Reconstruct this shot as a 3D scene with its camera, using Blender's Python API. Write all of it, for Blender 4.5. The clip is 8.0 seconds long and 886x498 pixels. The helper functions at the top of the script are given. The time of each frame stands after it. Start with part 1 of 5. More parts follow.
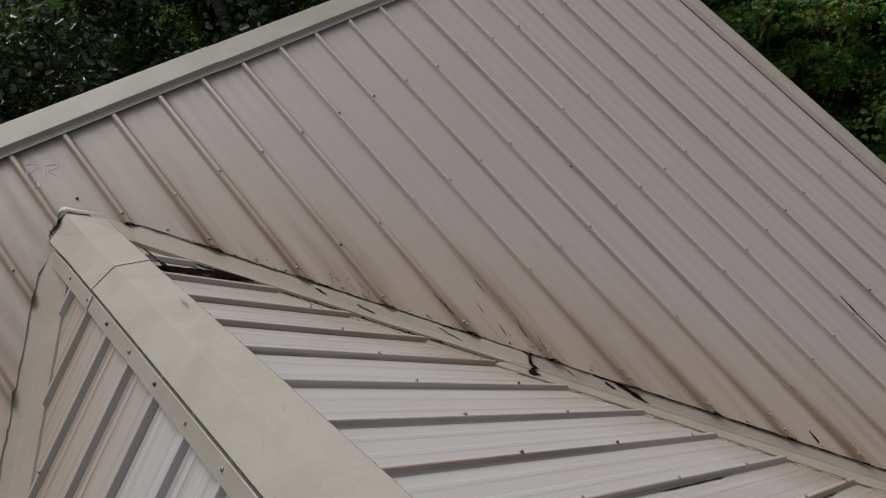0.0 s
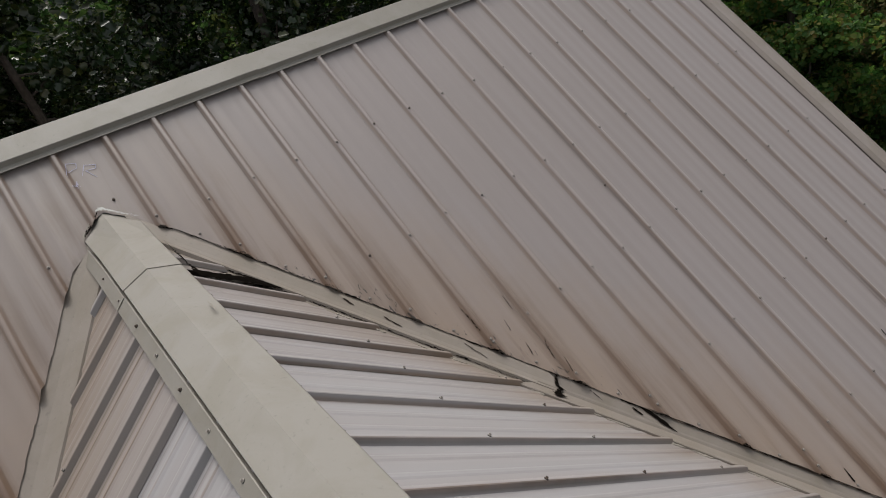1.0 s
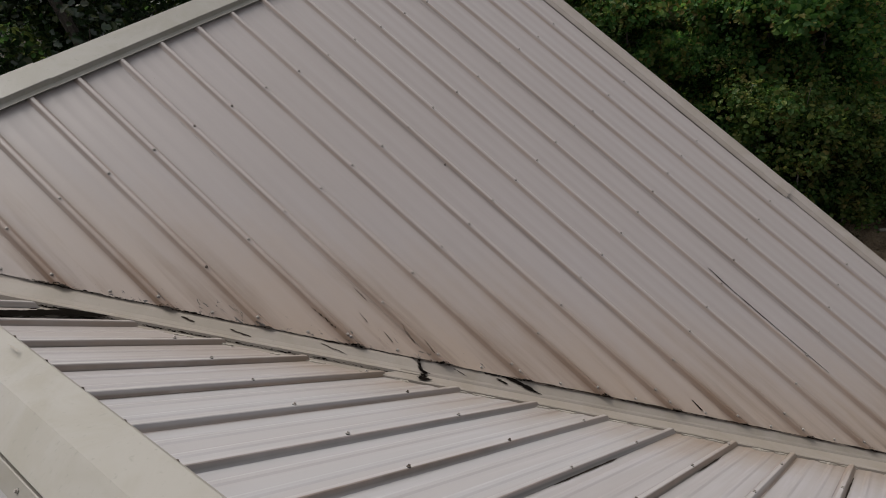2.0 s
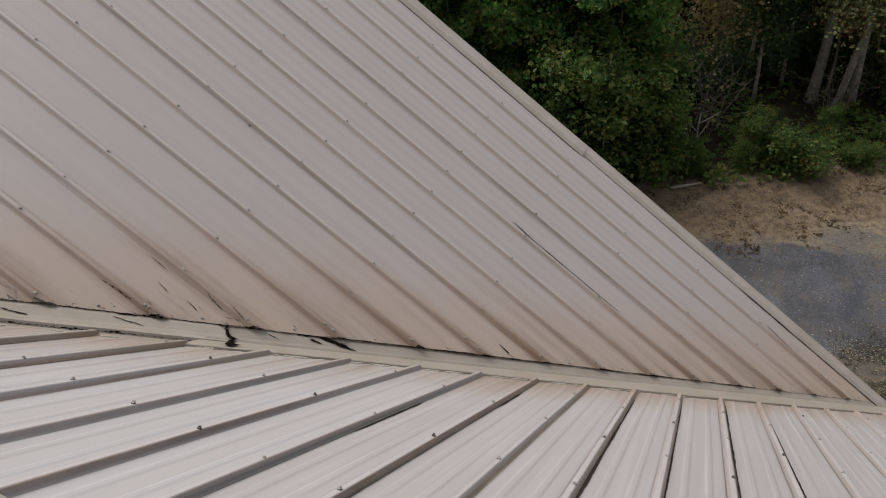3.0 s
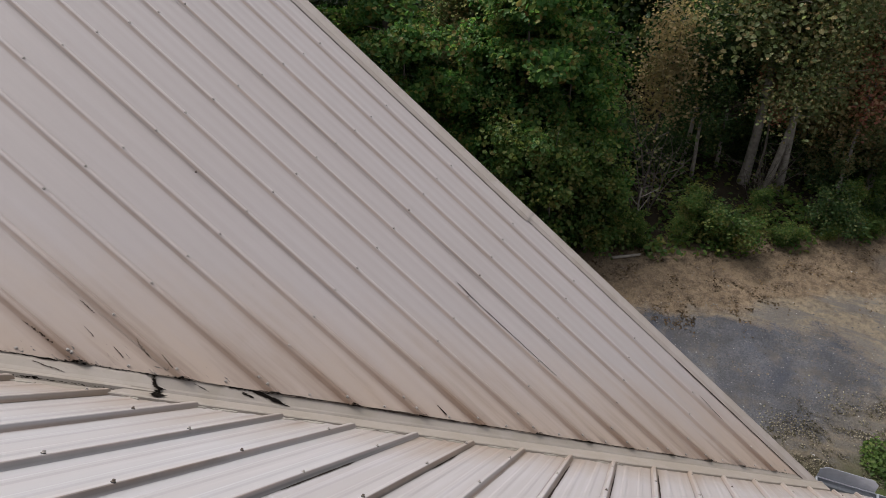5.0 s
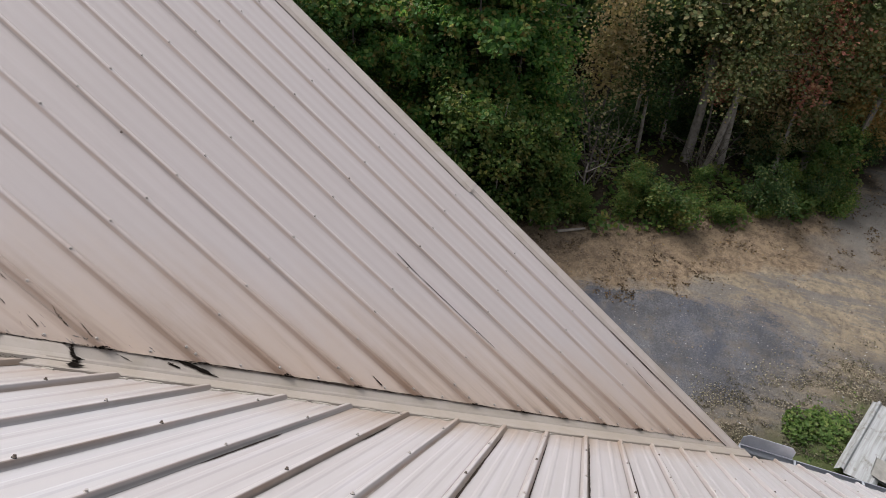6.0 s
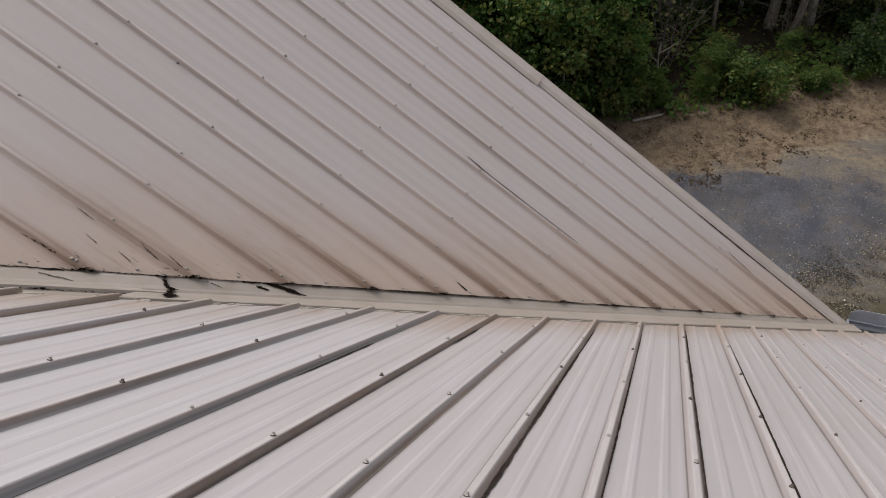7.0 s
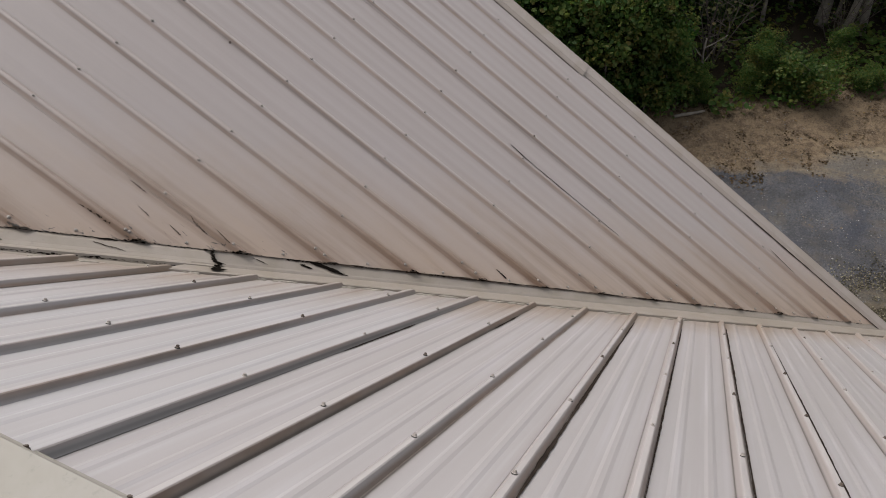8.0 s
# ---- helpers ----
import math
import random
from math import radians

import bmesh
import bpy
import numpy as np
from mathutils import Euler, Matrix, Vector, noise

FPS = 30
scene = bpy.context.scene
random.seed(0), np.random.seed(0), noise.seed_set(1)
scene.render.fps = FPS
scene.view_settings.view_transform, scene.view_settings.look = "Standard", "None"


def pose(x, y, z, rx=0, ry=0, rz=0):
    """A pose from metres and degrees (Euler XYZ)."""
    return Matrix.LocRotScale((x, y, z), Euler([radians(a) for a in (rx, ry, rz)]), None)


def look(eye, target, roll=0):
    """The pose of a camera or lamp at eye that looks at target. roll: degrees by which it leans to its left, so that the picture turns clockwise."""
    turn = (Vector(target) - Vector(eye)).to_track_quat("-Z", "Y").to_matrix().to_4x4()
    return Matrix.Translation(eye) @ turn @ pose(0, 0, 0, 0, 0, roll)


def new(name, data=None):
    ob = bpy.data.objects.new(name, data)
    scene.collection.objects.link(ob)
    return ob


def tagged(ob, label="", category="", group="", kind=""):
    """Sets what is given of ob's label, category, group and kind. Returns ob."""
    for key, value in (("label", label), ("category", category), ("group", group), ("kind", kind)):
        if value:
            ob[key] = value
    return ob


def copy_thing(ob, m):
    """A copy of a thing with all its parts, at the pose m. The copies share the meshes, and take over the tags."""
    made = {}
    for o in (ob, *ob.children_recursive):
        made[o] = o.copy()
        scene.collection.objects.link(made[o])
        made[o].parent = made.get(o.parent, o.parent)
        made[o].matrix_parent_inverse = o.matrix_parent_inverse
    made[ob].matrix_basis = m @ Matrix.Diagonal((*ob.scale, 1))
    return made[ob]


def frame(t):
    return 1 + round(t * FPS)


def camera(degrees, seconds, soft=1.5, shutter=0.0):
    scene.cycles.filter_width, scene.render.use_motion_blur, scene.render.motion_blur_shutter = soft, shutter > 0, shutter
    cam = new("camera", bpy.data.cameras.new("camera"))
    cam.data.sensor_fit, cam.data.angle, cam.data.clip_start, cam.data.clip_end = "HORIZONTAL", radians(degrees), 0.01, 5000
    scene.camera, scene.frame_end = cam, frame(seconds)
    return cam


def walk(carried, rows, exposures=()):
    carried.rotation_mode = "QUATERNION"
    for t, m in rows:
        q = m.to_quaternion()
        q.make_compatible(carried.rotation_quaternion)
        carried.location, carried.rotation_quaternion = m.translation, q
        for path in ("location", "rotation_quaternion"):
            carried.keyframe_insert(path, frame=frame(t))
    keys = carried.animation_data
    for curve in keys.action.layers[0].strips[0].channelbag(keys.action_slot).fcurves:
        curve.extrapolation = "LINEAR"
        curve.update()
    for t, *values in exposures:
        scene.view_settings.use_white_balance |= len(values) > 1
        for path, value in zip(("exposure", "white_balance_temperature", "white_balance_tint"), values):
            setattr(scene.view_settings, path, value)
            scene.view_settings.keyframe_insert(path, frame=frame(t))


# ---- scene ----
cam = camera(68.11, 8.0, soft=0.9)
# seconds, x, y, z, then heading (left positive), tilt (up positive) and lean in degrees
PATH = [
    (0.0, -0.188, -2.893, 7.534, -34.55, -32.56, -13.48),
    (0.5, -0.214, -2.879, 7.544, -32.87, -29.37, -11.95),
    (1.0, -0.178, -2.861, 7.539, -32.14, -31.14, -12.37),
    (1.5, -0.105, -2.849, 7.514, -39.61, -35.34, -11.62),
    (1.7, -0.084, -2.864, 7.501, -41.00, -34.34, -13.19),
    (2.8, -0.063, -3.011, 7.379, -59.40, -37.73, -6.82),
    (3.0, -0.042, -3.043, 7.409, -61.44, -38.98, -6.02),
    (3.5, -0.026, -3.031, 7.420, -65.41, -37.69, -3.11),
    (4.0, -0.030, -3.068, 7.395, -63.96, -35.00, -6.61),
    (4.5, -0.042, -3.072, 7.402, -66.67, -33.31, -2.03),
    (4.7, -0.058, -3.067, 7.418, -65.44, -33.25, -1.53),
    (5.8, -0.004, -3.091, 7.365, -77.44, -36.18, 9.06),
    (6.0, 0.003, -3.111, 7.389, -72.99, -36.37, 4.68),
    (6.5, 0.035, -3.129, 7.313, -67.63, -38.90, -2.90),
    (7.0, 0.042, -3.093, 7.286, -64.20, -43.90, -7.08),
    (7.5, 0.029, -3.078, 7.274, -64.78, -44.11, -8.28),
    (8.0, -0.001, -3.050, 7.275, -60.45, -44.33, -7.50),
]


def aim(x, y, z, heading, tilt, lean):
    h, p = radians(heading), radians(tilt)
    way = Vector((-math.sin(h) * math.cos(p), math.cos(h) * math.cos(p), math.sin(p)))
    return look((x, y, z), Vector((x, y, z)) + way, lean)


walk(cam, [(t, aim(*p)) for t, *p in PATH], exposures=[(0.0, 0.44, 6610, 7), (1.0, 0.44, 6610, 8), (1.5, 0.45, 6610, 8), (3.0, 0.84, 6600, 8), (3.5, 0.84, 6560, 9), (4.5, 0.87, 6500, 10), (5.8, 1.36, 6400, 10), (6.5, 1.16, 6400, 11), (7.0, 0.91, 6500, 11), (8.0, 0.84, 6560, 9)])

# ---------------------------------------------------------------- light
world = bpy.data.worlds.new("world")
scene.world = world
world.use_nodes = True
wn, wl = world.node_tree.nodes, world.node_tree.links
sky = wn.new("ShaderNodeTexSky")
sky.sky_type = "NISHITA"
sky.sun_disc = False
SUN_UP, SUN_TURN = radians(60), radians(10)
sky.sun_elevation, sky.sun_rotation = SUN_UP, SUN_TURN
sky.air_density, sky.dust_density, sky.ozone_density = 1.0, 4.0, 1.0
pale = wn.new("ShaderNodeHueSaturation")
pale.inputs["Saturation"].default_value = 0.25
wl.new(sky.outputs[0], pale.inputs["Color"])
wl.new(pale.outputs[0], wn["Background"].inputs["Color"])
wn["Background"].inputs["Strength"].default_value = 0.115
sun = new("sun", bpy.data.lights.new("sun", "SUN"))
sun.data.energy, sun.data.angle, sun.data.color = 1.5, radians(30), (1.0, 0.97, 0.93)
toward = Vector((math.sin(SUN_TURN) * math.cos(SUN_UP), math.cos(SUN_TURN) * math.cos(SUN_UP), math.sin(SUN_UP)))
sun.matrix_world = look(toward * 50, (0, 0, 0))

# ---------------------------------------------------------------- materials


class Mat:
    """A small builder of node materials."""

    def __init__(self, name):
        self.m = bpy.data.materials.new(name)
        self.m.use_nodes = True
        self.t = self.m.node_tree
        self.b = self.t.nodes["Principled BSDF"]

    def node(self, kind, operation="", data_type="", blend_type="", noise_dimensions="", use_clamp=False):
        n = self.t.nodes.new(kind)
        if operation:
            n.operation = operation
        if data_type:
            n.data_type = data_type
        if blend_type:
            n.blend_type = blend_type
        if noise_dimensions:
            n.noise_dimensions = noise_dimensions
        if use_clamp:
            n.use_clamp = True
        return n

    def put(self, a, b):
        if isinstance(a, (int, float, tuple)):
            b.default_value = a
        else:
            self.t.links.new(a, b)

    def coords(self, scale=(1, 1, 1), turn=(0, 0, 0), space="Object"):
        c = self.node("ShaderNodeTexCoord")
        k = self.node("ShaderNodeMapping")
        k.inputs["Scale"].default_value, k.inputs["Rotation"].default_value = scale, turn
        self.put(c.outputs[space], k.inputs["Vector"])
        return k.outputs[0]

    def place(self):
        return self.node("ShaderNodeNewGeometry").outputs["Position"]

    def noise(self, vec, scale, detail=3.0, rough=0.55, bend=0.0):
        n = self.node("ShaderNodeTexNoise")
        n.inputs["Scale"].default_value, n.inputs["Detail"].default_value = scale, detail
        n.inputs["Roughness"].default_value, n.inputs["Distortion"].default_value = rough, bend
        self.put(vec, n.inputs["Vector"])
        return n.outputs["Fac"]

    def ramp(self, fac, *stops):
        n = self.node("ShaderNodeValToRGB")
        e = n.color_ramp.elements
        while len(e) < len(stops):
            e.new(0.5)
        for k, (at, c) in zip(e, stops):
            k.position = at
            k.color = (c, c, c, 1) if isinstance(c, (int, float)) else (*c, 1)
        self.put(fac, n.inputs["Fac"])
        return n.outputs["Color"]

    def mix(self, fac, a, b, blend="MIX"):
        n = self.node("ShaderNodeMix", data_type="RGBA", blend_type=blend)
        self.put(fac, n.inputs[0])
        for v, s in ((a, n.inputs[6]), (b, n.inputs[7])):
            self.put((*v, 1) if isinstance(v, tuple) and len(v) == 3 else v, s)
        return n.outputs[2]

    def calc(self, op, a, b=0.0, c=0.0, clamp=False):
        n = self.node("ShaderNodeMath", operation=op, use_clamp=clamp)
        for v, s in zip((a, b, c), n.inputs):
            self.put(v, s)
        return n.outputs[0]

    def dot(self, vec, way):
        n = self.node("ShaderNodeVectorMath", operation="DOT_PRODUCT")
        self.put(vec, n.inputs[0])
        n.inputs[1].default_value = way
        return n.outputs["Value"]

    def bump(self, height, strength, distance):
        n = self.node("ShaderNodeBump")
        n.inputs["Strength"].default_value, n.inputs["Distance"].default_value = strength, distance
        self.put(height, n.inputs["Height"])
        self.put(n.outputs[0], self.b.inputs["Normal"])

    def done(self, color, rough=0.5, metal=0.0, spec=None):
        self.put((*color, 1) if isinstance(color, tuple) and len(color) == 3 else color, self.b.inputs["Base Color"])
        self.put(rough, self.b.inputs["Roughness"])
        self.b.inputs["Metallic"].default_value = metal
        if spec is not None:
            self.b.inputs["Specular IOR Level"].default_value = spec
        return self.m


# ---------------------------------------------------------------- plan of the roofs
PITCH = 0.2286        # between ribs
RIB = 0.020           # height of a rib
BASE = 6.4            # height of the main roof's rib tops at y = 0
SM, SW = 0.7559, 0.8529   # slopes of main roof and wing
APEX_X = 0.046
APEX_Z = BASE + 0.1032 - SW * APEX_X
RAKE_X = 4.21
EAVE_X = 4.34
RIDGE_Y = 0.527
N_MAIN = Vector((0, -SM, 1)).normalized()
N_EAST = Vector((SW, 0, 1)).normalized()
N_WEST = Vector((-SW, 0, 1)).normalized()


def on_main(x, y, h=0.0):
    """A point of the main roof's front slope, h above the flats of its sheets."""
    return Vector((x, y, BASE + SM * y)) + N_MAIN * (h - RIB)


def on_wing(x, y, h=0.0):
    n = N_EAST if x >= APEX_X else N_WEST
    return Vector((x, y, APEX_Z - SW * abs(x - APEX_X))) + n * (h - RIB)


def valley_y(x):
    return (APEX_Z - BASE - SW * abs(x - APEX_X)) / SM


def valley_x(y):
    return APEX_X + (APEX_Z - BASE - SM * y) / SW


# painted sheet: slope = (direction up the roof), used for streaks along the fall
def painted(name, color, stain_shade, tan, axis):
    """Chalked paint on ribbed steel. axis 0: the ribs run along y (main roof), 1: along x (wing)."""
    m = Mat(name)
    p = m.place()
    sep = m.node("ShaderNodeSeparateXYZ")
    m.put(p, sep.inputs[0])
    across, along = (sep.outputs[0], sep.outputs[1]) if axis == 0 else (sep.outputs[1], sep.outputs[0])
    c = m.coords((13, 0.9, 0.9) if axis == 0 else (0.5, 15, 0.5))
    c2 = m.coords((44, 1.2, 1.2) if axis == 0 else (1.2, 44, 1.2))
    streak, thin = m.noise(c, 1.0, 1.5, 0.5), m.noise(c2, 1.0, 2, 0.5)
    broad, patch, fine = m.noise(p, 1.1, 3), m.noise(p, 7.0, 4, 0.65), m.noise(p, 260.0, 2)
    rnd = m.node("ShaderNodeObjectInfo").outputs["Random"]
    base = m.mix(m.ramp(streak, (0.30, 0.0), (0.78, 0.24 if axis == 0 else 0.40)), color, tuple(v * k for v, k in zip(color, (0.80, 0.77, 0.74))))
    base = m.mix(m.ramp(thin, (0.50, 0.0), (0.72, 0.14 if axis == 0 else 0.55)), base, tuple(v * k for v, k in zip(color, (1.20, 1.22, 1.27))))
    # dimmer towards the west: brightness fall-off put into the paint colour
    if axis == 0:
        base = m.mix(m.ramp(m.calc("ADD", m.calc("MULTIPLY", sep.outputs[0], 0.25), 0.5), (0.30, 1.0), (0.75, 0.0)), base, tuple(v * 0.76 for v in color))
    base = m.mix(m.ramp(broad, (0.35, 0.0), (0.75, 0.3)), base, tuple(v * k for v, k in zip(color, (0.90, 0.88, 0.82))))
    base = m.mix(m.calc("MULTIPLY", rnd, 0.14), base, tuple(v * 0.82 for v in color))
    # brown dirt along the ribs, with some of their shade put into the colour
    first = 0.0 if axis == 0 else -1.4476
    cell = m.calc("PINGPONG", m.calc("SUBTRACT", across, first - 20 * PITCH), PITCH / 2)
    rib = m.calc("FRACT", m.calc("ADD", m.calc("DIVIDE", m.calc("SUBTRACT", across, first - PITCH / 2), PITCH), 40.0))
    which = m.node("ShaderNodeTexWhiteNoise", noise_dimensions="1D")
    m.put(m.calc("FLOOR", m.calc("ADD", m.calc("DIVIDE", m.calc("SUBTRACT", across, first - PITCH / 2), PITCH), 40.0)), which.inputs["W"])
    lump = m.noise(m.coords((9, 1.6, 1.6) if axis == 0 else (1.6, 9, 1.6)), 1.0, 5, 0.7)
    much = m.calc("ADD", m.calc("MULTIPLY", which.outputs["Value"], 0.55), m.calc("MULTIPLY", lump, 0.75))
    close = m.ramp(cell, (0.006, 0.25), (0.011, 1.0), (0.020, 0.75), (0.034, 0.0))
    grime_shade = m.calc("MULTIPLY", close, m.ramp(much, (0.40, 0.20 if axis == 0 else 0.5), (0.95, 1.0)))
    # flanks tinted darker: their shade put into the paint, over brown dirt
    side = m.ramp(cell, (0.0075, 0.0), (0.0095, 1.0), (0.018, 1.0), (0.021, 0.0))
    # on the wing mostly the south flank, which faces away from the sun
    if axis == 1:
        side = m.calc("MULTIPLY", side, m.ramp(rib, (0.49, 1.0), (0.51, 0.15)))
    else:
        side = m.calc("MULTIPLY", side, 0.75)
    base = m.mix(m.calc("MULTIPLY", side, m.ramp(patch, (0.35, 0.6), (0.6, 0.95))), base, m.mix(m.ramp(lump, (0.40, 0.0), (0.68, 0.8)), (0.285, 0.210, 0.168) if axis == 0 else (0.310, 0.222, 0.182), stain_shade))
    base = m.mix(m.calc("MULTIPLY", grime_shade, 0.36 if axis == 0 else 0.38), base, stain_shade)
    # dark lines at and beside the feet of some ribs
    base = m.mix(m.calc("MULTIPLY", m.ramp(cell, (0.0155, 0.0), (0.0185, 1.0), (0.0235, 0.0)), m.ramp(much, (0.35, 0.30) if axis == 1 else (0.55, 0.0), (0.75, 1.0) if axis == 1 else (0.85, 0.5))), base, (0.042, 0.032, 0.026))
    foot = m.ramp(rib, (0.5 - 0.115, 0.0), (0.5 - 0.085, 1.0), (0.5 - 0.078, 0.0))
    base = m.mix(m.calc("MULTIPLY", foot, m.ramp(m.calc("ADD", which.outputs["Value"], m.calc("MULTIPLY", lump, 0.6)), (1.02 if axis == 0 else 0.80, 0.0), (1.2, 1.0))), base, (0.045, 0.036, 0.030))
    # the tops of the ribs are paler, unevenly along their length
    pale_top = m.calc("MULTIPLY", m.ramp(cell, (0.0065, 1.0), (0.0095, 0.0)), m.ramp(lump, (0.35, 0.25), (0.65, 0.75)))
    base = m.mix(pale_top, base, tuple(v * k for v, k in zip(color, (1.22, 1.20, 1.16))))
    # dirt washed down towards the valley
    off = m.calc("ABSOLUTE", m.calc("SUBTRACT", sep.outputs[0], APEX_X))
    far = m.calc("ADD", sep.outputs[1], m.calc("MULTIPLY", off, SW / SM))
    wash = m.calc("ADD", m.calc("MULTIPLY", m.noise(c, 0.5, 3), 0.7), m.calc("MULTIPLY", patch, 0.35))
    if axis == 0:
        near = m.calc("SUBTRACT", m.calc("ADD", wash, 0.57), far)
        mask = m.calc("MULTIPLY", m.ramp(near, (0.02, 0.0), (0.45, 0.45), (0.95, 1.0)), m.ramp(off, (0.15, 0.25), (0.9, 1.0)))
        base = m.mix(m.calc("MULTIPLY", mask, 0.85), base, tan)
        run = m.calc("MULTIPLY", m.ramp(near, (0.25, 0.0), (0.9, 1.0)), m.ramp(m.noise(c, 0.8, 4, 0.65), (0.48, 0.0), (0.66, 1.0)))
        base = m.mix(m.calc("MULTIPLY", run, 0.75), base, stain_shade)
        beside = m.ramp(m.calc("ADD", cell, m.calc("MULTIPLY", m.calc("SUBTRACT", lump, 0.5), 0.06)), (0.012, 1.0), (0.050, 0.0))
        base = m.mix(m.calc("MULTIPLY", m.calc("MULTIPLY", beside, m.ramp(near, (0.30, 0.0), (1.0, 1.0))), m.ramp(m.calc("ADD", which.outputs["Value"], lump), (0.5, 0.35), (1.1, 1.0))), base, (0.132, 0.076, 0.046))
        # black flecks of tar and moss above the cut edge
        fleck = m.noise(m.coords((55, 17, 17)), 1.0, 4, 0.7, 0.6)
        zone = m.calc("MULTIPLY", m.ramp(far, (0.22, 1.0), (0.42, 0.0)), m.ramp(m.calc("DIVIDE", off, 4.0), (0.09, 0.0), (0.14, 1.0), (0.30, 0.85), (0.40, 0.25)))
        zone = m.calc("MULTIPLY", zone, m.ramp(sep.outputs[0], (0.20, 0.0), (0.35, 1.0)))
        base = m.mix(m.ramp(m.calc("ADD", fleck, m.calc("MULTIPLY", zone, 0.19)), (0.755, 0.0), (0.785, 0.95)), base, (0.022, 0.017, 0.014))
        edge = m.ramp(m.calc("SUBTRACT", m.calc("MULTIPLY", patch, 0.30), m.calc("SUBTRACT", far, 0.10)), (0.02, 0.0), (0.16, 1.0))
        base = m.mix(m.calc("MULTIPLY", edge, m.ramp(thin, (0.45, 0.0), (0.7, 0.8))), base, (0.06, 0.043, 0.034))
    else:
        near = m.calc("ADD", m.calc("ADD", wash, 0.14), far)
        mask = m.calc("MULTIPLY", m.ramp(near, (0.05, 0.0), (0.55, 1.0)), m.ramp(off, (0.6, 0.5), (1.4, 1.0)))
        base = m.mix(m.calc("MULTIPLY", mask, 0.75), base, tan)
        run = m.calc("MULTIPLY", m.ramp(near, (0.25, 0.0), (0.75, 1.0)), m.ramp(m.noise(c, 0.9, 4, 0.65), (0.46, 0.0), (0.62, 1.0)))
        base = m.mix(m.calc("MULTIPLY", run, 0.55), base, (0.150, 0.104, 0.074))
        base = m.mix(m.ramp(rnd, (0.72, 0.0), (0.76, 0.32)), base, tan)
        # chalky grey-white sheets
        base = m.mix(m.calc("MULTIPLY", m.ramp(rnd, (0.30, 0.5), (0.45, 0.0)), m.ramp(streak, (0.35, 0.2), (0.65, 1.0))), base, (0.345, 0.340, 0.355))
    m.bump(m.calc("ADD", m.calc("MULTIPLY", broad, 1.0), m.calc("ADD", m.calc("MULTIPLY", patch, 0.05), m.calc("MULTIPLY", fine, 0.008))), 0.35, 0.01)
    rough = m.ramp(streak, (0.3, 0.30), (0.8, 0.44))
    return m.done(base, rough, 0.0, 0.85 if axis == 0 else 0.55)


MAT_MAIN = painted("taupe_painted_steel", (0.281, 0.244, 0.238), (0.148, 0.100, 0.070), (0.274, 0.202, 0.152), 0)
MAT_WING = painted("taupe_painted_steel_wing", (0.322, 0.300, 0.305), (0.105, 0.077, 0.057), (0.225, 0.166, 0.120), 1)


def trim_paint(name, color):
    m = Mat(name)
    p = m.place()
    blot = m.noise(p, 5.0, 4, 0.6, 0.6)
    fine = m.noise(p, 60.0, 3)
    base = m.mix(m.ramp(blot, (0.4, 0.0), (0.62, 1.0)), color, tuple(v * k for v, k in zip(color, (0.90, 0.89, 0.85))))
    base = m.mix(m.ramp(fine, (0.62, 0.0), (0.75, 0.4)), base, tuple(v * 0.6 for v in color))
    m.bump(m.calc("ADD", blot, m.calc("MULTIPLY", fine, 0.03)), 0.3, 0.008)
    return m.done(base, 0.45, 0.0, 0.4)


MAT_TRIM = trim_paint("cream_painted_trim", (0.238, 0.220, 0.198))
MAT_RAKE = trim_paint("taupe_painted_rake", (0.268, 0.232, 0.212))
MAT_VALLEY = trim_paint("cream_painted_valley", (0.240, 0.208, 0.182))


def plain(name, color, rough=0.6, metal=0.0, scale=40.0, vary=0.3, spec=None):
    m = Mat(name)
    n = m.noise(m.place(), scale, 4)
    n2 = m.noise(m.place(), scale * 0.12, 2)
    base = m.mix(m.ramp(m.calc("ADD", m.calc("MULTIPLY", n, 0.6), m.calc("MULTIPLY", n2, 0.4)), (0.35, 0.0), (0.65, 1.0)), color, tuple(v * (1 - vary) for v in color))
    m.bump(n, 0.4, 0.003)
    return m.done(base, rough, metal, spec)


MAT_TAR_SHADE = plain("black_tar_shade", (0.008, 0.0065, 0.0055), 1.0, 0.0, 40.0, 0.3, 0.0)
MAT_DARK_MARK = plain("dark_mark", (0.036, 0.027, 0.022), 0.95, 0.0, 60.0, 0.5, 0.05)
MAT_SEAL = plain("cream_sealant", (0.31, 0.28, 0.24), 0.7)
MAT_SCREW = plain("weathered_screw", (0.36, 0.325, 0.30), 0.5, 0.3, 300)
MAT_SCREW_DARK = plain("rusted_screw", (0.10, 0.075, 0.06), 0.7, 0.2, 300)
MAT_RUBBER = plain("black_rubber_washer", (0.035, 0.032, 0.030), 0.8, 0.0, 300)
MAT_GALV = plain("galvanised_steel", (0.47, 0.48, 0.53), 0.5, 0.35, 14, 0.22)
MAT_ALU = plain("grey_aluminium", (0.25, 0.26, 0.285), 0.5, 0.2, 9, 0.12)
MAT_WALL = plain("beige_siding", (0.50, 0.46, 0.40), 0.7, 0.0, 3)
MAT_CHALK = plain("blue_white_chalk", (0.50, 0.48, 0.60), 0.95, 0.0, 120.0, 0.4)
MAT_WHITE = plain("white_caulk", (0.60, 0.60, 0.57), 0.6)

# ---------------------------------------------------------------- mesh helpers


def part(name, bm, material, parent, label=""):
    me = bpy.data.meshes.new(name)
    bm.to_mesh(me)
    bm.free()
    return part_of(name, me, material, parent, label)


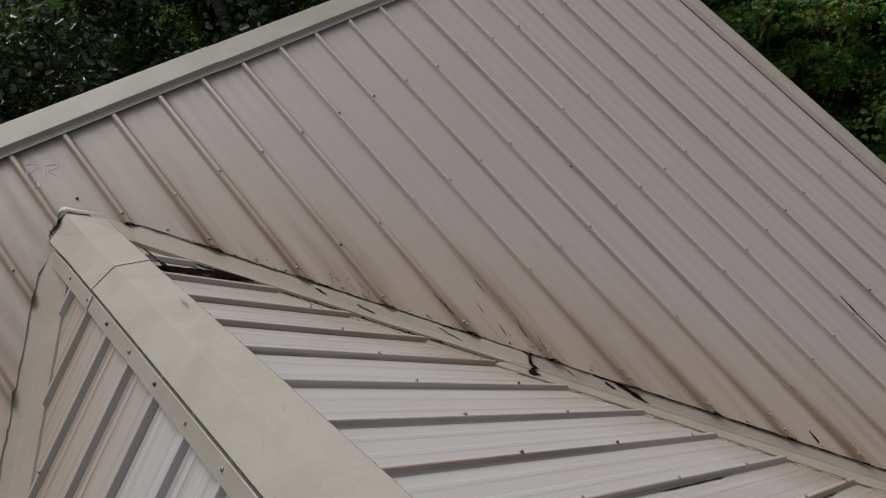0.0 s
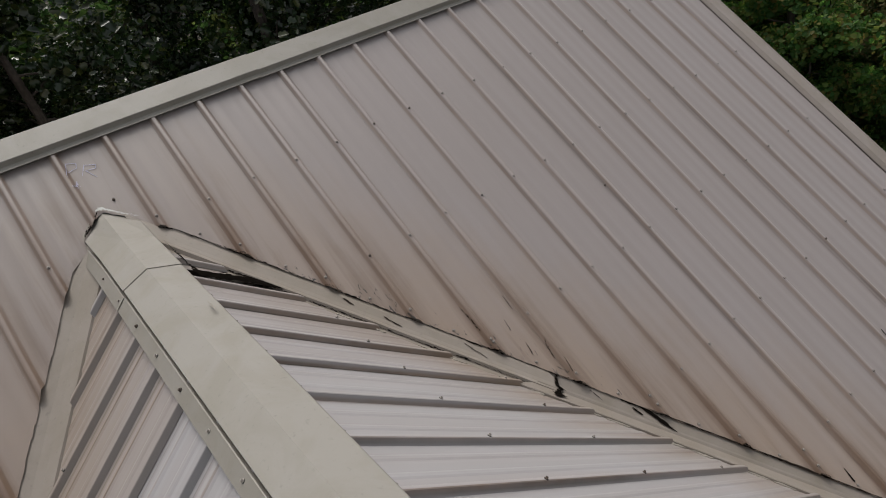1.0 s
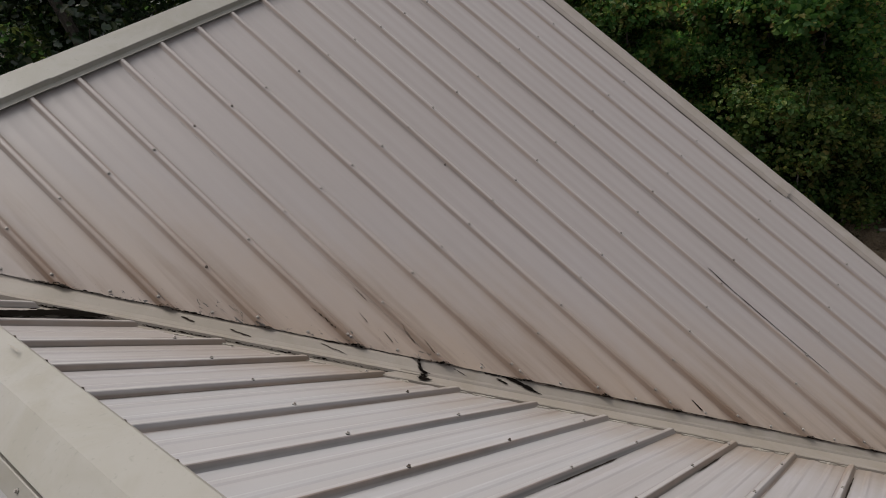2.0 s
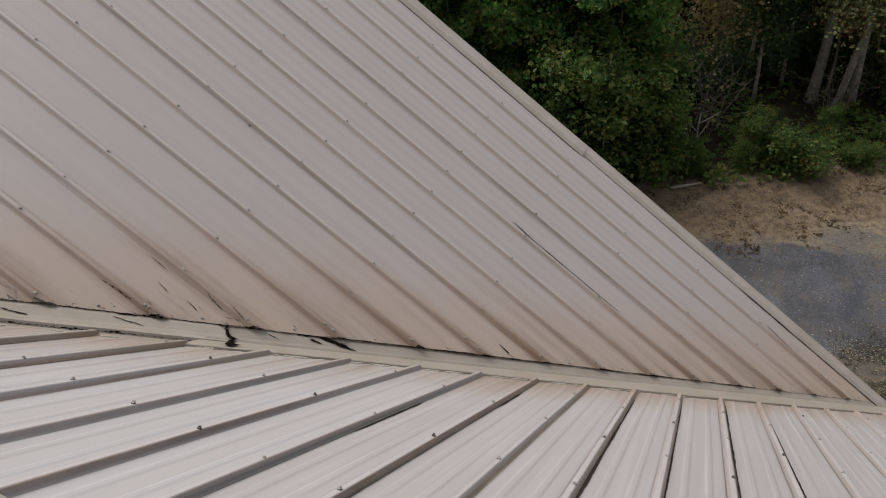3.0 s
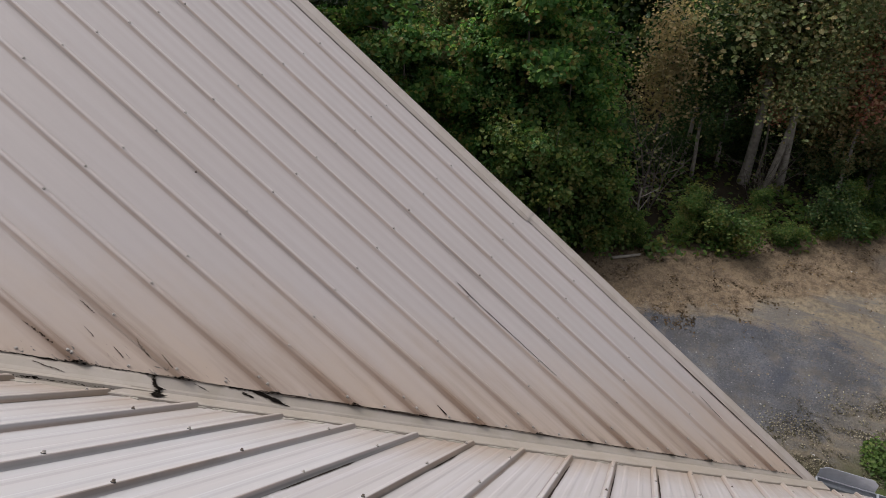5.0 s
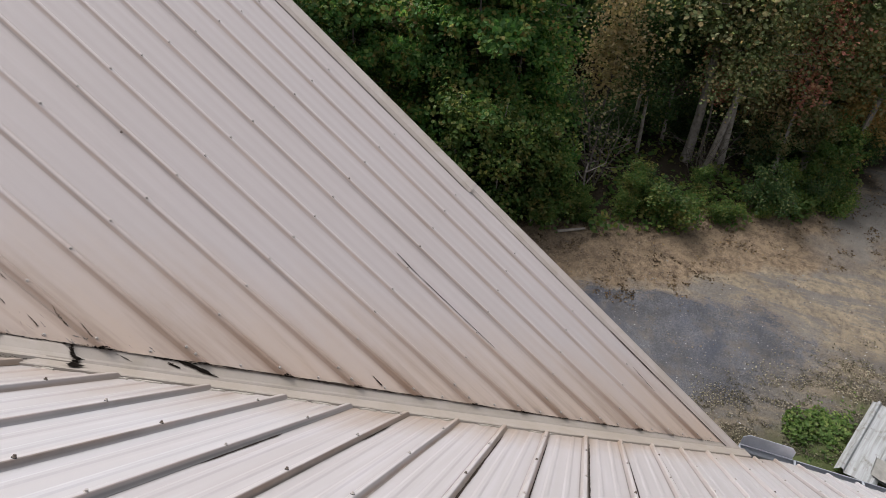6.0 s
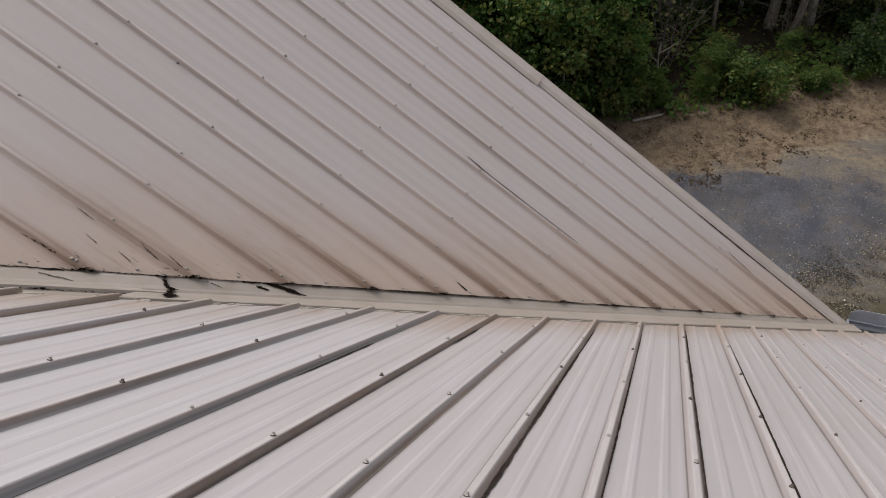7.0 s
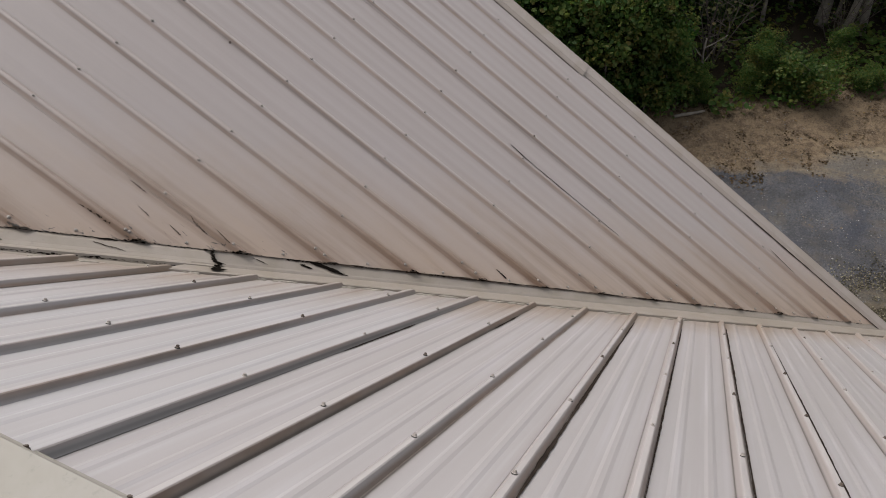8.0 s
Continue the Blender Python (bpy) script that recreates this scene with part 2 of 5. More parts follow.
def part_of(name, me, material, parent, label=""):
    if material is not None and not me.materials:
        me.materials.append(material)
    ob = new(name, me)
    ob.parent = parent
    return tagged(ob, label)


def thing(name, label, category, group="", kind="", at=(0, 0, 0)):
    ob = new(name)
    ob.empty_display_size = 0.2
    ob.location = at
    return tagged(ob, label, category, group, kind)


def grid_mesh(rows, closed=False, thick=None):
    """A bmesh from rows of points; thick: a function that gives the underside of a point."""
    bm = bmesh.new()
    top = [[bm.verts.new(p) for p in r] for r in rows]
    for a, b in zip(top, top[1:]):
        for i in range(len(a) - 1 + (1 if closed else 0)):
            j = (i + 1) % len(a)
            bm.faces.new((a[i], a[j], b[j], b[i]))
    if thick is not None:
        low = [[bm.verts.new(thick(Vector(p))) for p in r] for r in rows]
        for a, b in zip(low, low[1:]):
            for i in range(len(a) - 1):
                bm.faces.new((a[i], b[i], b[i + 1], a[i + 1]))
        rim_t = top[0] + [r[-1] for r in top[1:]] + top[-1][-2::-1] + [r[0] for r in top[-2:0:-1]]
        rim_l = low[0] + [r[-1] for r in low[1:]] + low[-1][-2::-1] + [r[0] for r in low[-2:0:-1]]
        for i in range(len(rim_t)):
            j = (i + 1) % len(rim_t)
            bm.faces.new((rim_t[j], rim_t[i], rim_l[i], rim_l[j]))
    bmesh.ops.recalc_face_normals(bm, faces=bm.faces)
    return bm


def box(bm, lo, hi, m=Matrix()):
    r = bmesh.ops.create_cube(bm, size=1.0)
    c = [(a + b) / 2 for a, b in zip(lo, hi)]
    s = [b - a for a, b in zip(lo, hi)]
    bmesh.ops.transform(bm, matrix=m @ Matrix.Translation(c) @ Matrix.Diagonal((*s, 1)), verts=r["verts"])
    return r["verts"]


def wob(x, y, k=1.0):
    return noise.noise((x * 1.7 + 3.1, y * 1.7 - 8.2, 4.4)) * k


# one cell of the sheet: distance from the rib's centre, height
CELL = [(-0.019, 0.0), (-0.009, RIB - 0.002), (-0.006, RIB), (0.006, RIB), (0.009, RIB - 0.002), (0.019, 0.0),
        (0.060, 0.0), (0.069, 0.0022), (0.081, 0.0022), (0.090, 0.0),
        (0.1386, 0.0), (0.1476, 0.0022), (0.1596, 0.0022), (0.1686, 0.0)]


# the main roof's ribs are rounder
SOFT_CELL = [(-0.025, 0.0), (-0.019, 0.0022), (-0.011, RIB - 0.005), (-0.006, RIB - 0.0008), (0.006, RIB - 0.0008), (0.011, RIB - 0.005), (0.019, 0.0022), (0.025, 0.0),
             (0.056, 0.0), (0.066, 0.0016), (0.084, 0.0016), (0.094, 0.0),
             (0.1346, 0.0), (0.1446, 0.0016), (0.1626, 0.0016), (0.1726, 0.0)]


def sheet(spot, ribs, upper, lower, first, seed, steps=7, profile=CELL):
    """A ribbed sheet over the ribs at the given places across. spot(u, v, h) is a point, upper(u) and lower(u) its ends."""
    cols = []
    for n, u0 in enumerate(ribs):
        lift = 0.0012 if n == 0 else 0.0
        for k, (du, h) in enumerate(profile):
            cols.append((u0 + du, h + lift * (h > 0.01 or k == 0)))
    cols.append((ribs[-1] + PITCH + profile[0][0] - 0.0002, 0.0))
    rnd = random.Random(seed)
    rows = [[] for _ in range(steps + 1)]
    for u, h in cols:
        a, b = upper(u), lower(u)
        if (b - a) * first < 0.01:
            b = a + 0.01 * first
        b += rnd.uniform(-0.004, 0.004)
        for i in range(steps + 1):
            v = a + (b - a) * i / steps
            rows[i].append(spot(u, v, h + wob(u * 3, v, 0.0016)))
    return rows


# ---------------------------------------------------------------- house
house = thing("house", "single-storey house with weathered taupe ribbed metal roof and cream trim", "house", at=(0, 0, 0))

def screw_shape(head):
    bm = bmesh.new()
    for k, (r, z0, z1, seg) in enumerate(((0.0070, -0.001, 0.0018, 10), (0.0066, 0.0018, 0.0030, 10), (0.0044, 0.0030, 0.0080, 6))):
        got = bmesh.ops.create_cone(bm, cap_ends=True, segments=seg, radius1=r, radius2=r * 0.9, depth=z1 - z0)
        bmesh.ops.translate(bm, vec=(0, 0, (z0 + z1) / 2), verts=got["verts"])
        for f in {f for v in got["verts"] for f in v.link_faces}:
            f.material_index = 0 if k else 1
    me = bpy.data.meshes.new("screw")
    bm.to_mesh(me)
    bm.free()
    me.materials.append(head)
    me.materials.append(MAT_RUBBER)
    return me


screw_mesh, screw_dark_mesh = screw_shape(MAT_SCREW), screw_shape(MAT_SCREW_DARK)
turner = random.Random(5)


def screw(at, n, parent, dark=False):
    ob = new("screw", screw_dark_mesh if dark else screw_mesh)
    ob.parent = parent
    q = n.to_track_quat("Z", "Y") @ Euler((turner.uniform(-0.12, 0.12), turner.uniform(-0.12, 0.12), turner.uniform(0, 6))).to_quaternion()
    ob.matrix_basis = Matrix.LocRotScale(at, q, (1, 1, 1))
    return ob


# main roof, front slope: one sheet for every four ribs
ROWS_MAIN = [0.0, -0.4957, -0.9917, -1.4885, -1.9835, -2.474, -2.9776, -3.475, -3.97, -4.40]
WEST_END = -18


def main_cut(x):
    off = abs(x - APEX_X)
    if off < 0.13:
        return max(valley_y(x) + 0.108 * off / 0.22 - 0.015 * off, 0.128 - 0.75 * off)
    return max(valley_y(x) + 0.118 * min(1.0, off / 0.22) - 0.015 * off, -5.6)


# the sheets are not laid quite true: metres by which a rib lies off its place
MAIN_OFF = {8: 0.002, 10: -0.003, 11: -0.001, 12: -0.002, 13: -0.004, 14: -0.006, 16: 0.002, 17: 0.005}
WING_OFF = {-1: 0.004, 0: 0.004, 1: -0.005, 2: -0.005, 3: -0.005, 4: -0.002, 5: 0.004, 6: 0.001, 8: -0.001}


def main_x(i):
    return i * PITCH + MAIN_OFF.get(i, 0.0)


main_panels = {}
for first in range(WEST_END, 18, 4):
    ids = [i for i in range(first, first + 4) if i <= 18]
    ribs = [main_x(i) for i in ids]
    rows = sheet(on_main, ribs, lambda x: 0.50, main_cut, -1, first, profile=SOFT_CELL)
    bm = grid_mesh(rows)
    for face in bm.faces:
        face.smooth = True
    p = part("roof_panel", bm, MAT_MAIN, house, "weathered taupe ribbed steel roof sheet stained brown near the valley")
    for i in ids:
        main_panels[i] = p
        x = main_x(i)
        for y in ROWS_MAIN:
            if y > main_cut(x) + 0.05 and x < 4.0:
                screw(on_main(x + turner.uniform(-0.003, 0.003), y + turner.uniform(-0.006, 0.006), RIB), N_MAIN, p, dark=turner.random() < 0.07)
        # one on the rib and one on the flat along the cut edge
        if 1 <= i < 18:
            screw(on_main(x, main_cut(x) + 0.045, RIB), N_MAIN, p)
            xm = x + 0.115
            if xm < 4.05:
                screw(on_main(xm, main_cut(xm) + 0.03, 0), N_MAIN, p)
screw(on_main(2.25, -0.735, RIB * 0.9), N_MAIN, main_panels[10], True)
screw(on_main(0.118, 0.155, 0.002), N_MAIN, main_panels[0], True)

# main roof, rear slope
rear = grid_mesh([[Vector((x, 2 * RIDGE_Y - y, on_main(x, y).z)) for x in (-4.3, RAKE_X)] for y in (0.515, -5.6)])
part("roof_panel", rear, MAT_MAIN, house)


# wing roof: ribs run from the ridge down to the valley or the eave
def wing_rib(k, side=1):
    """The ribs of the west side lie a little further north."""
    return -1.4476 - k * PITCH + (WING_OFF.get(k, 0.0) if side > 0 else 0.055)


def flashing_foot(x):
    return float(np.interp(x, [1.2, 1.8, 2.9, 4.3], [0.125, 0.130, 0.205, 0.200]))


def wing_end(y, side):
    gap = 0.075
    if side > 0:
        gap = float(np.interp(-y, [0.6, 1.0, 1.25], [0.055, 0.085, 0.11])) if y > -1.3 else flashing_foot(valley_x(y)) + 0.008
    lower = valley_x(y) - APEX_X - gap
    return APEX_X + side * min(EAVE_X - APEX_X, max(lower, 0.0))


ROWS_WING = [0.47, 0.907, 1.3806, 1.855, 2.33, 2.80, 3.27, 3.74, 4.12]
SOUTH_END = 29
wing_panels = {}
for side, n_side in ((1, N_EAST), (-1, N_WEST)):
    for first in range(-8, SOUTH_END, 4):
        ids = range(first + 3, first - 1, -1)
        ribs = [wing_rib(k, side) for k in ids]
        rows = sheet(lambda u, v, h: on_wing(v, u, h), ribs, lambda u: APEX_X + side * 0.075, lambda u: wing_end(u, side), side, first + 50 * side)
        if max(wing_end(u, side) * side for u in ribs) < 0.1:
            continue
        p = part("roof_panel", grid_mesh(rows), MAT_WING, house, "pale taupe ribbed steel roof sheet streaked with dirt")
        for k in ids:
            wing_panels[side, k] = p
            y = wing_rib(k, side)
            for u in ROWS_WING:
                x = APEX_X + side * (u + 0.065) + turner.uniform(-0.008, 0.008)
                if x * side < wing_end(y, side) * side - 0.03:
                    screw(on_wing(x, y + turner.uniform(-0.003, 0.003), RIB), n_side, p, dark=turner.random() < 0.25)


# ridge caps: flat to the top, step at the edges, flange with screws
def cap_rows(spot_left, spot_right, apex, stations):
    west = [(-0.145, 0.008), (-0.1045, 0.010), (-0.1025, 0.008), (-0.1010, -0.006), (-0.0850, -0.006), (-0.0860, 0.0180), (-0.0880, 0.0220), (-0.0860, 0.0245)]
    east = [(0.094, 0.029), (0.0985, 0.0275), (0.100, 0.024), (0.100, 0.003), (0.102, 0.001), (0.127, 0.001)]
    rows = []
    for s in stations:
        rows.append([spot_left(s, a, h + RIB) for a, h in west] + [apex(s)] + [spot_right(s, a, h + RIB) for a, h in east])
    return rows


def cap_left(y, a, h):
    return on_wing(APEX_X + a, y, h + 0.020 * max(0.0, min(1.0, (y + 0.16) / 0.2)))


def cap_right(y, a, h):
    return on_wing(APEX_X + a, y, h + 0.006 * max(0.0, min(1.0, (y + 0.16) / 0.2)))


def wing_cap(y0, y1, lift, name_label):
    n = max(2, int((y0 - y1) / 0.25))
    st = [y0 + (y1 - y0) * i / n for i in range(n + 1)]
    rows = cap_rows(lambda s, a, h: cap_left(s, a, h + lift + wob(s * 2, a, 0.002)), lambda s, a, h: cap_right(s, a, h + lift + wob(s * 2, a, 0.002)),
                    lambda s: Vector((APEX_X, s, APEX_Z - 0.018 + lift + wob(s * 2, 5, 0.003) + 0.030 * max(0.0, min(1.0, (s + 0.18) / 0.30)) ** 2)), st)
    return part("ridge_cap", grid_mesh(rows, thick=lambda p: p - Vector((0, 0, 0.0015))), MAT_TRIM, house, name_label)


cap_a = wing_cap(0.185, -0.505, 0.003, "cream painted steel ridge cap, dented")
cap_b = wing_cap(-0.49, -3.3, 0.0, "cream painted steel ridge cap, dented")
cap_c = wing_cap(-3.28, -8.1, 0.002, "cream painted steel ridge cap, dented")
for k in range(-7, 29):
    for side, n_side in ((1, N_EAST), (-1, N_WEST)):
        y = wing_rib(k, side)
        if y < -0.05:
            screw(on_wing(APEX_X + side * (0.117 if side > 0 else 0.122), y, RIB + (0.004 if side > 0 else 0.009)), n_side, cap_a if y > -0.5 else cap_b if y > -3.3 else cap_c, side > 0 or turner.random() < 0.4)


def main_cap(x0, x1, lift):
    n = max(2, int((x1 - x0) / 0.4))
    rows = []
    for i in range(n + 1):
        x = x0 + (x1 - x0) * i / n
        front = [on_main(x, RIDGE_Y - dy, RIB + h) for dy, h in ((0.117, 0.001), (0.1000, 0.001), (0.0985, 0.002), (0.0895, 0.0190), (0.0870, 0.0205))]
        for v in front:
            v.z += lift + wob(x, v.y, 0.002)
        back = [Vector((v.x, 2 * RIDGE_Y - v.y, v.z)) for v in reversed(front)]
        rows.append(front + [Vector((x, RIDGE_Y, on_main(x, RIDGE_Y, RIB).z + 0.017 + lift))] + back)
    return part("ridge_cap", grid_mesh(rows, thick=lambda p: p - Vector((0, 0, 0.0015))), MAT_TRIM, house, "cream painted steel ridge cap")


main_cap(1.0, RAKE_X + 0.02, 0.0)
main_cap(-2.0, 1.03, 0.003)
main_cap(-4.35, -1.98, 0.0)

# rake trim: two lengths lapped at y = -2.03, the upper one with an open seam along its inner edge
for y0, y1, lift in ((0.53, -2.05, 0.003), (-2.02, -4.60, 0.0)):
    rows = []
    n = 16
    for i in range(n + 1):
        y = y0 + (y1 - y0) * i / n
        w = wob(y, 2.0, 0.003)
        inner = (4.062 if lift else 4.084) + w
        outer = (4.168 if lift else 4.176) + 0.4 * w
        rows.append([on_main(inner, y, 0.0015 + 0.5 * lift), on_main(inner + 0.001, y, 0.004 + 0.5 * lift), on_main(inner + 0.004, y, 0.006 + lift), on_main(inner + 0.026, y, RIB + lift), on_main(outer - 0.012, y, RIB + 0.006 + lift + 0.5 * w),
                     on_main(outer, y, RIB + 0.010 + lift), on_main(outer + 0.004, y, RIB + 0.006 + lift), on_main(outer + 0.002, y, -0.10), on_main(outer - 0.008, y, -0.11)])
    part("rake_trim", grid_mesh(rows), MAT_RAKE, house, "taupe painted rake trim along the gable edge")


# valley flashing with a raised centre rib
def widened(x, lift):
    """The flashing's profile at x: its foot on the wing grows wider down the valley."""
    foot = flashing_foot(x)
    return [(a if a > -0.03 else a * foot / 0.125 if a > -0.2 else -0.30, h + lift) for a, h in VALLEY]


def valley_point(x, a, h):
    """a > 0: up the main roof, a < 0: up the wing; h above the flats."""
    side = 1 if x >= APEX_X else -1
    if a >= 0:
        return on_main(x, valley_y(x) + a, h)
    return on_wing(x + side * a, valley_y(x), h)


def valley_strip(x0, x1, prof, material, label, name="valley_flashing", n=24):
    rows = []
    for i in range(n + 1):
        x = x0 + (x1 - x0) * i / n
        rows.append([valley_point(x, a, h + wob(x * 4, a * 9, 0.0015)) for a, h in (prof(x) if callable(prof) else prof)])
    return part(name, grid_mesh(rows), material, house, label)


VALLEY = [(0.20, -0.007), (0.10, -0.005), (0.030, -0.002), (0.004, 0.004), (-0.006, 0.024), (-0.014, 0.026), (-0.022, 0.017), (-0.117, 0.011), (-0.124, 0.008), (-0.125, -0.003), (-0.30, -0.006)]
valley_east = valley_strip(1.20, 2.66, lambda x: widened(x, 0.0), MAT_VALLEY, "cream valley flashing with raised centre rib and tar smears")
valley_low = valley_strip(2.63, 4.22, lambda x: widened(x, 0.002), MAT_VALLEY, "cream valley flashing lapped over the upper length")
COVER = [(0.21, -0.007), (0.14, -0.006), (0.100, -0.004), (0.082, 0.003), (0.03, 0.013), (-0.005, 0.022), (-0.040, 0.020), (-0.044, 0.003), (-0.09, -0.003)]
cover_east = valley_strip(0.12, 1.275, COVER, MAT_VALLEY, "cream valley cover strip, dirty and patched")
WEST = [(0.21, -0.007), (0.10, -0.004), (0.05, 0.004), (0.0, 0.022), (-0.010, 0.024), (-0.062, 0.006), (-0.066, -0.003), (-0.10, -0.004)]
valley_west = valley_strip(-0.06, -4.2, WEST, MAT_VALLEY, "cream valley cover strip")



# tar, sealant and chalk on the roof: ribbons with an uneven outline that lie on a surface
def smear(name, spot, line, material, parent, label="", high=0.002, seed=0, rough=0.35, n=7, foot=-0.001):
    """line: rows of u, v, width."""
    rnd = random.Random(seed)
    rows = []
    count = max(2, n * (len(line) - 1))
    for i in range(count + 1):
        f = i / count * (len(line) - 1)
        k = min(int(f), len(line) - 2)
        a, b, f = line[k], line[k + 1], f - k
        u, v, w = (a[j] + (b[j] - a[j]) * f for j in range(3))
        du, dv = b[0] - a[0], b[1] - a[1]
        d = math.hypot(du, dv) or 1.0
        if i in (0, count):
            w *= 0.35
        l, r = (0.5 * w * max(0.15, 1 + rough * 1.8 * noise.noise((i * 0.55, seed * 1.7 + side, 0.3)) + rnd.uniform(-0.12, 0.12)) for side in (0.0, 9.0))
        nu, nv = -dv / d, du / d
        hs = high * rnd.uniform(0.7, 1.3)
        rows.append([spot(u + nu * l, v + nv * l, foot), spot(u + nu * l * 0.75, v + nv * l * 0.75, hs), spot(u - nu * r * 0.75, v - nv * r * 0.75, hs), spot(u - nu * r, v - nv * r, foot)])
    return part(name, grid_mesh(rows), material, parent, label)


def blot(name, spot, u, v, ru, rv, material, parent, label="", high=0.0015, seed=0):
    """A flat uneven patch round u, v."""
    bm = bmesh.new()
    mid = bm.verts.new(spot(u, v, high * 1.2))
    ring, foot = [], []
    for k in range(18):
        t = 2 * math.pi * k / 18
        r = 1 + 0.75 * noise.noise((math.cos(t) * 1.6, math.sin(t) * 1.6, seed * 2.3)) + 0.3 * noise.noise((k * 1.7, seed, 0))
        ring.append(bm.verts.new(spot(u + ru * r * math.cos(t), v + rv * r * math.sin(t), high)))
        foot.append(bm.verts.new(spot(u + ru * r * 1.08 * math.cos(t), v + rv * r * 1.08 * math.sin(t), -0.002)))
    for k in range(18):
        bm.faces.new((mid, ring[k - 1], ring[k]))
        bm.faces.new((ring[k - 1], foot[k - 1], foot[k], ring[k]))
    bmesh.ops.recalc_face_normals(bm, faces=bm.faces)
    return part(name, bm, material, parent, label)


def splat(name, spot, line, material, parent, label="", high=0.002, seed=0, flakes=30, size=0.42, loose=0.36):
    """Ragged flakes strewn along a line of u, v, width."""
    rnd = random.Random(seed)
    bm = bmesh.new()
    for i in range(flakes):
        f = (i + rnd.uniform(0, 1)) / flakes * (len(line) - 1)
        k = min(int(f), len(line) - 2)
        a, b, f = line[k], line[k + 1], f - k
        u, v, w = (a[j] + (b[j] - a[j]) * f for j in range(3))
        du, dv = b[0] - a[0], b[1] - a[1]
        d = math.hypot(du, dv) or 1.0
        off = rnd.gauss(0, loose) * w
        u, v = u - dv / d * off, v + du / d * off
        r = w * size * rnd.uniform(0.35, 1.15) * (0.4 if abs(off) > 0.45 * w else 1.0)
        ring = []
        for k in range(8):
            t = 2 * math.pi * k / 8 + rnd.uniform(-0.25, 0.25)
            q = r * rnd.uniform(0.5, 1.25)
            e, g = q * 1.35 * math.cos(t), q * 0.8 * math.sin(t)
            ring.append(bm.verts.new(spot(u + (du * e - dv * g) / d, v + (dv * e + du * g) / d, high + 0.00004 * i)))
        bm.faces.new(ring)
    bmesh.ops.triangulate(bm, faces=bm.faces)
    return tagged(part(name, bm, material, parent, label), kind="stuff")


def main_rib(x, y, h):
    d = abs((x / PITCH + 0.5) % 1.0 - 0.5) * PITCH
    return on_main(x, y, h + 0.002 + max(0.0, min(RIB, (0.019 - d) * 2.2)))


def chalk_on(x, y, h):
    d = abs((x / PITCH + 0.5) % 1.0 - 0.5) * PITCH
    return on_main(x, y, h + 0.0024 + max(0.0, min(RIB, (0.0195 - d) * 2.1)))


def wing_flat(x, y, h):
    return on_wing(x, y, h + 0.0015)


def strip_height(prof, a):
    return float(np.interp(a, [p[0] for p in reversed(prof)], [p[1] for p in reversed(prof)]))


def cover_top(x, y, h):
    return valley_point(x, y, h + strip_height(COVER, y) + 0.0015)


def flash_top(x, y, h):
    return valley_point(x, y, h + strip_height(VALLEY, y) + 0.0015)


def lap_top(x, y, h):
    return valley_point(x, y, h + max(strip_height(VALLEY, y), strip_height(COVER, y)) + 0.0025)


# gaps and old tar in the valley
splat("tar_patch", lap_top, [(1.304, 0.108, 0.007), (1.276, 0.06, 0.008), (1.256, 0.015, 0.010), (1.262, -0.030, 0.010)], MAT_TAR_SHADE, cover_east, "black tar at a lapped joint", 0.001, 1, 90, 0.5, 0.25)
splat("tar_patch", flash_top, [(1.475, 0.092, 0.006), (1.505, 0.092, 0.012), (1.55, 0.094, 0.012), (1.61, 0.092, 0.005)], MAT_TAR_SHADE, valley_east, "black tar patch", 0.001, 2, 70)
splat("tar_patch", flash_top, [(1.545, 0.090, 0.022), (1.560, 0.065, 0.020), (1.574, 0.035, 0.010)], MAT_TAR_SHADE, valley_east, "black tar patch", 0.001, 3, 70, 0.5, 0.25)
splat("tar_patch", flash_top, [(1.500, 0.070, 0.016), (1.512, 0.048, 0.010)], MAT_TAR_SHADE, valley_east, "", 0.001, 4, 24)
splat("tar_patch", lap_top, [(1.262, 0.020, 0.010), (1.266, -0.030, 0.013), (1.285, -0.070, 0.018), (1.303, -0.104, 0.028)], MAT_TAR_SHADE, cover_east, "black tar at a lapped joint", 0.0012, 82, 70, 0.45, 0.25)
splat("tar_patch", flash_top, [(1.552, 0.088, 0.016), (1.572, 0.055, 0.020), (1.592, 0.020, 0.010)], MAT_TAR_SHADE, valley_east, "black tar patch", 0.0012, 84, 70, 0.45, 0.25)
splat("tar_patch", flash_top, [(1.385, 0.082, 0.006), (1.395, 0.062, 0.007), (1.400, 0.045, 0.004)], MAT_TAR_SHADE, valley_east, "", 0.001, 5, 16)
for n, line in enumerate(([(1.03, 0.075, 0.008), (1.05, 0.05, 0.010), (1.068, 0.03, 0.008)], [(0.70, 0.07, 0.012), (0.715, 0.05, 0.010)], [(0.80, 0.045, 0.010), (0.83, 0.025, 0.012)])):
    splat("tar_patch", cover_top, line, MAT_DARK_MARK, cover_east, "", 0.001, 6 + n, 22)
dirt = random.Random(14)
x = 0.40
while x < 1.22:
    w = dirt.uniform(0.05, 0.12)
    # flakes in the tar's black stand in for the shadow under the cover's edge
    splat("tar_line", lambda u, v, h: on_wing(u - 0.046 - 0.5 * h, valley_y(u), 0.009 + v), [(x, 0, 0.005), (x + w / 2, dirt.uniform(-0.003, 0.003), dirt.uniform(0.005, 0.009)), (x + w, 0, 0.003)], MAT_TAR_SHADE, cover_east, "", 0.002, int(x * 1000), 30, 0.5, 0.4)
    x += w * dirt.uniform(0.8, 1.15)
x = 0.22
